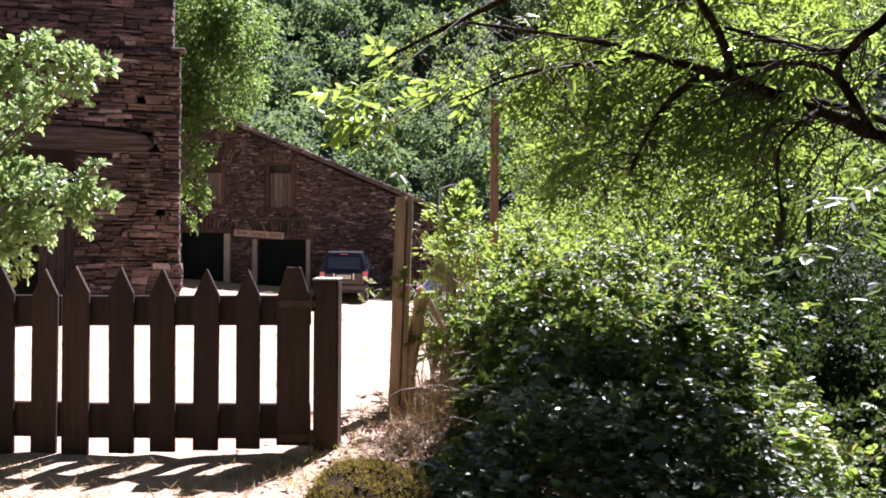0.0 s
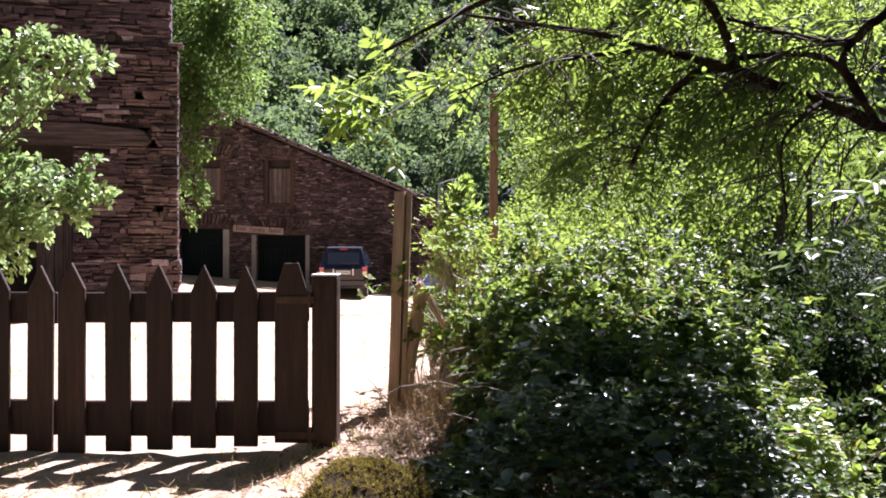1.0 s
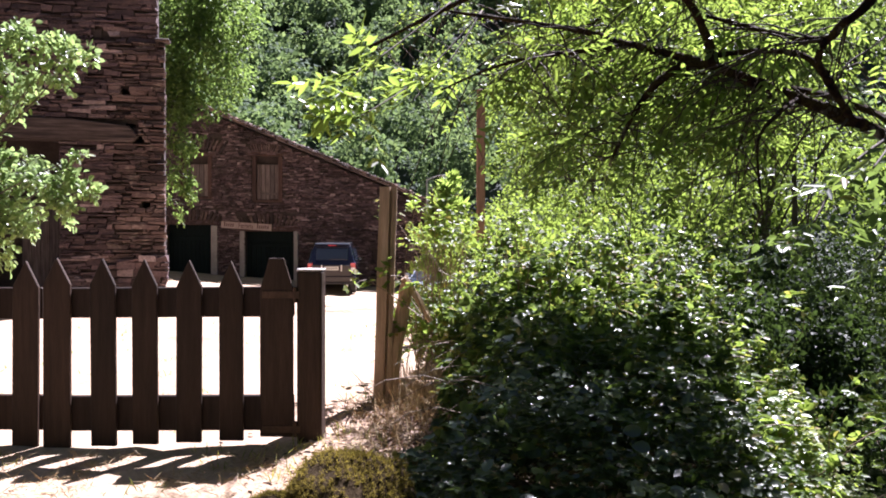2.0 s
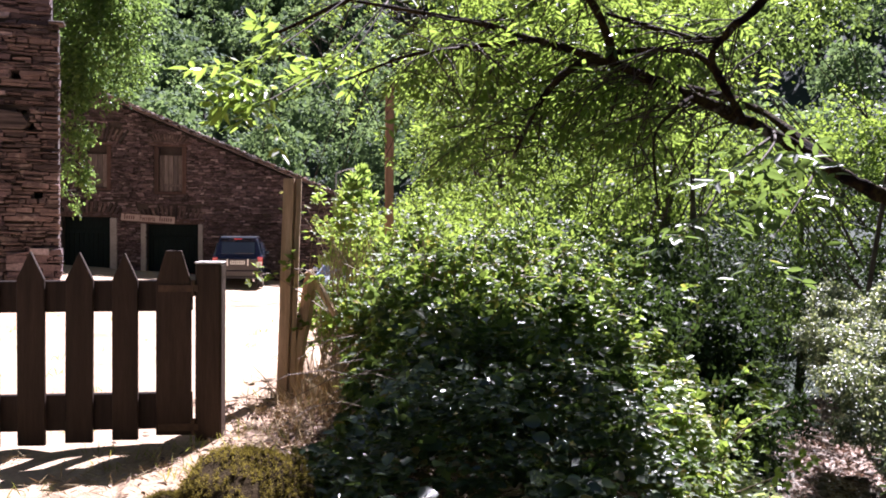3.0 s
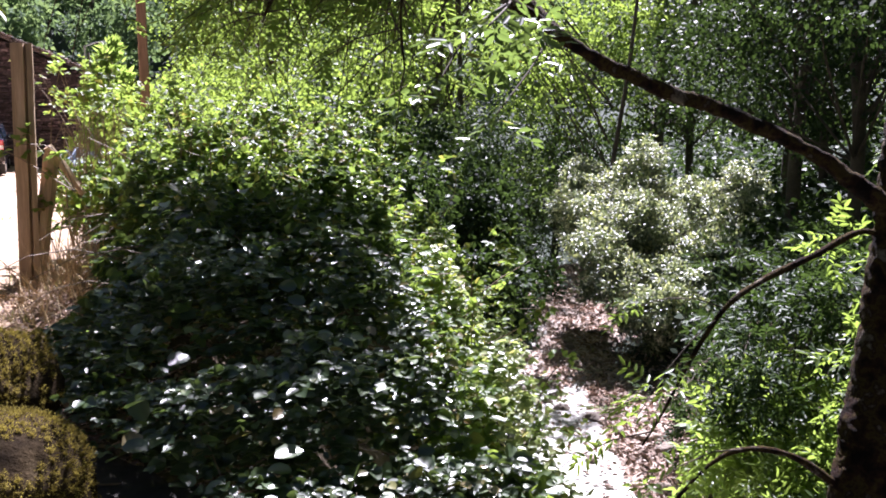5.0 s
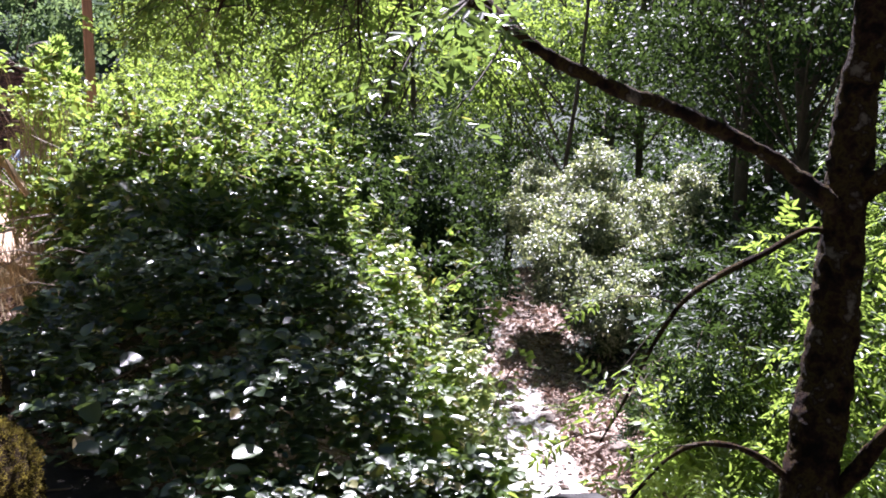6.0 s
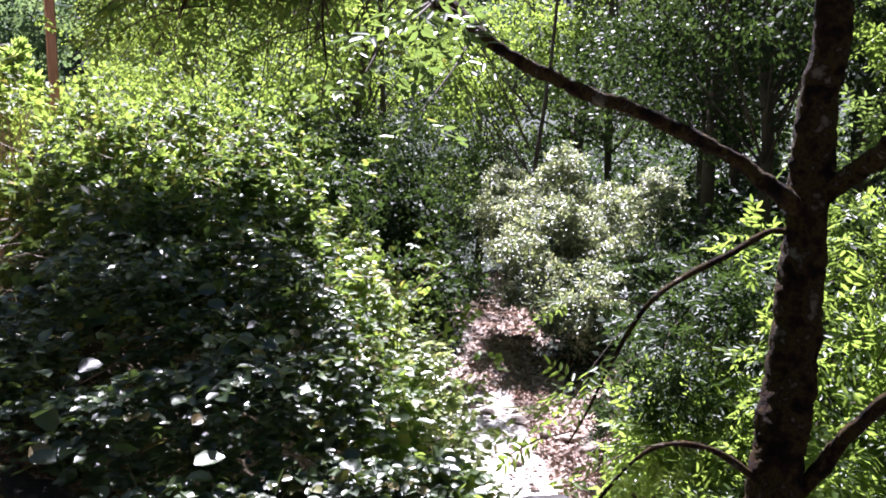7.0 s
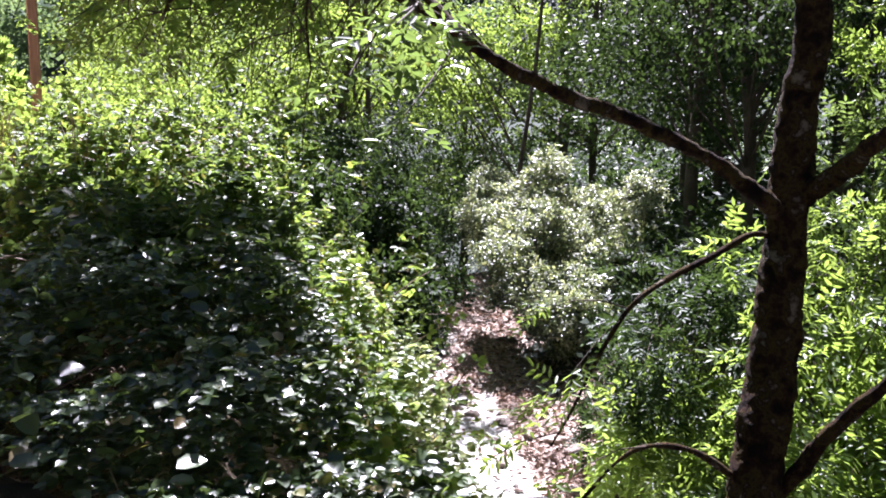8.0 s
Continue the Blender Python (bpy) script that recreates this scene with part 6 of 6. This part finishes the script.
def build_bank():
    """Mossy stones of the low roadside wall, stream stones, grass and litter."""
    rng, g = random.Random(181), np.random.default_rng(181)
    spec = [((-0.27, 3.38, 0.28), (0.25, 0.27, 0.24), m_moss), ((-0.16, 2.74, 0.17), (0.27, 0.28, 0.24), m_moss), 
            ((-0.62, 3.75, 0.08), (0.2, 0.16, 0.15), m_moss), ((1.5, 2.2, -0.14), (0.3, 0.16, 0.16), m_rock)]
    rocks = []
    for i, (c, s, m) in enumerate(spec):
        mossy = m is m_moss
        rocks.append(lumpy_rock("mossy_boulder" if mossy else "wall_stone", c, s, i + 2, m, 0.18, 0.0, 4))
        tagged(rocks[-1], "boulder of the roadside wall under thick yellow-green moss" if mossy else "bare reddish stone on the roadside wall edge", "boulder", "roadside wall stones")
    # moss tufts
    for rock in rocks[:3]:
        k = 30000
        bpy.context.view_layer.update()
        spots = np.array([rock.matrix_world @ v.co for v in rock.data.vertices])
        out = unit(spots - spots.mean(0))
        spots, out = spots[out[:, 2] > -0.35], out[out[:, 2] > -0.35]
        bare = np.array([noise.noise(Vector(q) * 7) + 0.5 * noise.noise(Vector(q) * 19) for q in spots]) + 0.5 * out[:, 2]
        spots, out = spots[bare > 0.02], out[bare > 0.02]
        pick = g.integers(0, len(spots), k)
        d = out[pick]
        P = spots[pick] + rand_dirs(g, k) * 0.022 * g.random((k, 1))
        t = tagged(leaf_mesh("moss_tufts", P, d + g.normal(size=(k, 3)) * 0.5, rand_dirs(g, k), g.uniform(0.005, 0.014, k), 0.003, m_moss_tuft, simple=True), "fuzzy yellow-green moss tufts covering a boulder", "moss", kind="stuff")
    # straw and dry grass on the bank between the posts
    k = 1500
    x = g.normal(-0.22, 0.2, k)
    y = g.uniform(4.3, 6.6, k)
    x = x - 0.12 * (y - 5.3)
    P = np.stack([x, y, height(x, y) + 0.01], 1)
    tagged(leaf_mesh("dry_grass", P, rand_dirs(g, k) * [1, 1, 0.6] + [0, 0, 0.3], rand_dirs(g, k), g.uniform(0.05, 0.22, k), 0.006, m_dry), "straw-coloured dry grass on the bank by the posts", "grass", kind="stuff")
    # thin straw and dead grass in the dust before the gate
    k = 9000
    x, y = g.uniform(-4.0, -0.3, k), 3.0 + 2.1 * g.random(k)
    ok = np.array([noise.noise(Vector((a * 2.2, b * 2.2, 8))) for a, b in zip(x, y)]) + 0.35 * g.random(k) > 0.1
    x, y = x[ok], y[ok]
    k = len(x)
    tagged(leaf_mesh("dry_grass", np.stack([x, y, height(x, y) + 0.005], 1), rand_dirs(g, k) * [1, 1, 0.35] + [0, 0, 0.22], rand_dirs(g, k), g.uniform(0.03, 0.12, k), 0.004, m_dry), "thin straw scattered in the dust before the gate", "grass", kind="stuff")
    # stones in the stream bed
    proto = []
    for i in range(70):
        y = rng.uniform(6.5, 15.5)
        x = float(stream_x(y)) + rng.choice((-0.75, 0.8)) + rng.gauss(0, 0.25) if y < 11.5 else float(stream_x(y)) + rng.gauss(0.2, 0.5)
        s = rng.uniform(0.04, 0.1)
        if len(proto) < 6:
            ob = tagged(lumpy_rock("stream_stone", (x, y, -2.6), (s * 1.3, s, s * 0.6), 20 + i, m_rock, 0.6, 0, 3), "pale rounded stone lying in the stream bed", "stone", "stream stones")
            proto.append(ob)
        else:
            copy_thing(rng.choice(proto), pose(x, y, -2.6 + rng.uniform(-0.03, 0.05), 0, 0, rng.uniform(0, 360)))
    # leaves and litter on the bank under the post, and along the stream
    k = 5200
    x, y = g.normal(0.02, 0.4, k), g.uniform(3.5, 6.4, k)
    P = np.stack([x, y, height(x, y) + 0.015], 1)
    tagged(leaf_mesh("leaf_litter", P, rand_dirs(g, k) * [1, 1, 0.25], np.array([0, 0, 1.0]) + g.normal(size=(k, 3)) * 0.4, g.uniform(0.02, 0.06, k), 0.02, m_litter), "dry brown leaf litter and bits on the bank", "litter", kind="stuff")
    k = 16000
    y = g.uniform(6, 19, k)
    x = stream_x(y) + 0.38 + np.abs(g.normal(0, 0.6, k))
    x = np.where((y < 10.3) & (g.random(k) < 0.05), stream_x(y) + g.normal(0.25, 0.3, k), x)
    x = np.where((y > 10.3) & (g.random(k) < 0.6), stream_x(y) + g.normal(-0.05, 0.4, k), x)
    P = np.stack([x, y, np.maximum(height(x, y), -2.62) + 0.02], 1)
    tagged(leaf_mesh("stream_litter", P, rand_dirs(g, k) * [1, 1, 0.3], np.array([0, 0, 1.0]) + g.normal(size=(k, 3)) * 0.45, g.uniform(0.05, 0.13, k), 0.045, m_litter_pale), "pinkish dead leaves along the stream edge, sunlight put into their pale colour", "litter", kind="stuff")
    # grass tufts round the gate and in the yard
    P, D = [], []
    for _ in range(420):
        x, y = rng.uniform(-6, 0.2), rng.uniform(3.2, 16)
        if rng.random() > (1.0 if abs(y - 5.0) < 0.6 else 0.35):
            continue
        z = gz(x, y)
        for _ in range(12):
            P.append((x + rng.gauss(0, 0.05), y + rng.gauss(0, 0.05), z))
            D.append((rng.gauss(0, 0.5), rng.gauss(0, 0.5), 1))
    k = len(P)
    tagged(leaf_mesh("grass_tufts", np.array(P), np.array(D, float), rand_dirs(g, k), g.uniform(0.03, 0.11, k), 0.006, m_grass), "short dry grass tufts in the dust", "grass", kind="stuff")


ash_tree()
bramble_thicket()
bramble_shoots()
build_planting()
undergrowth()
sky_blocking_trees()
far_woods()
build_bank()
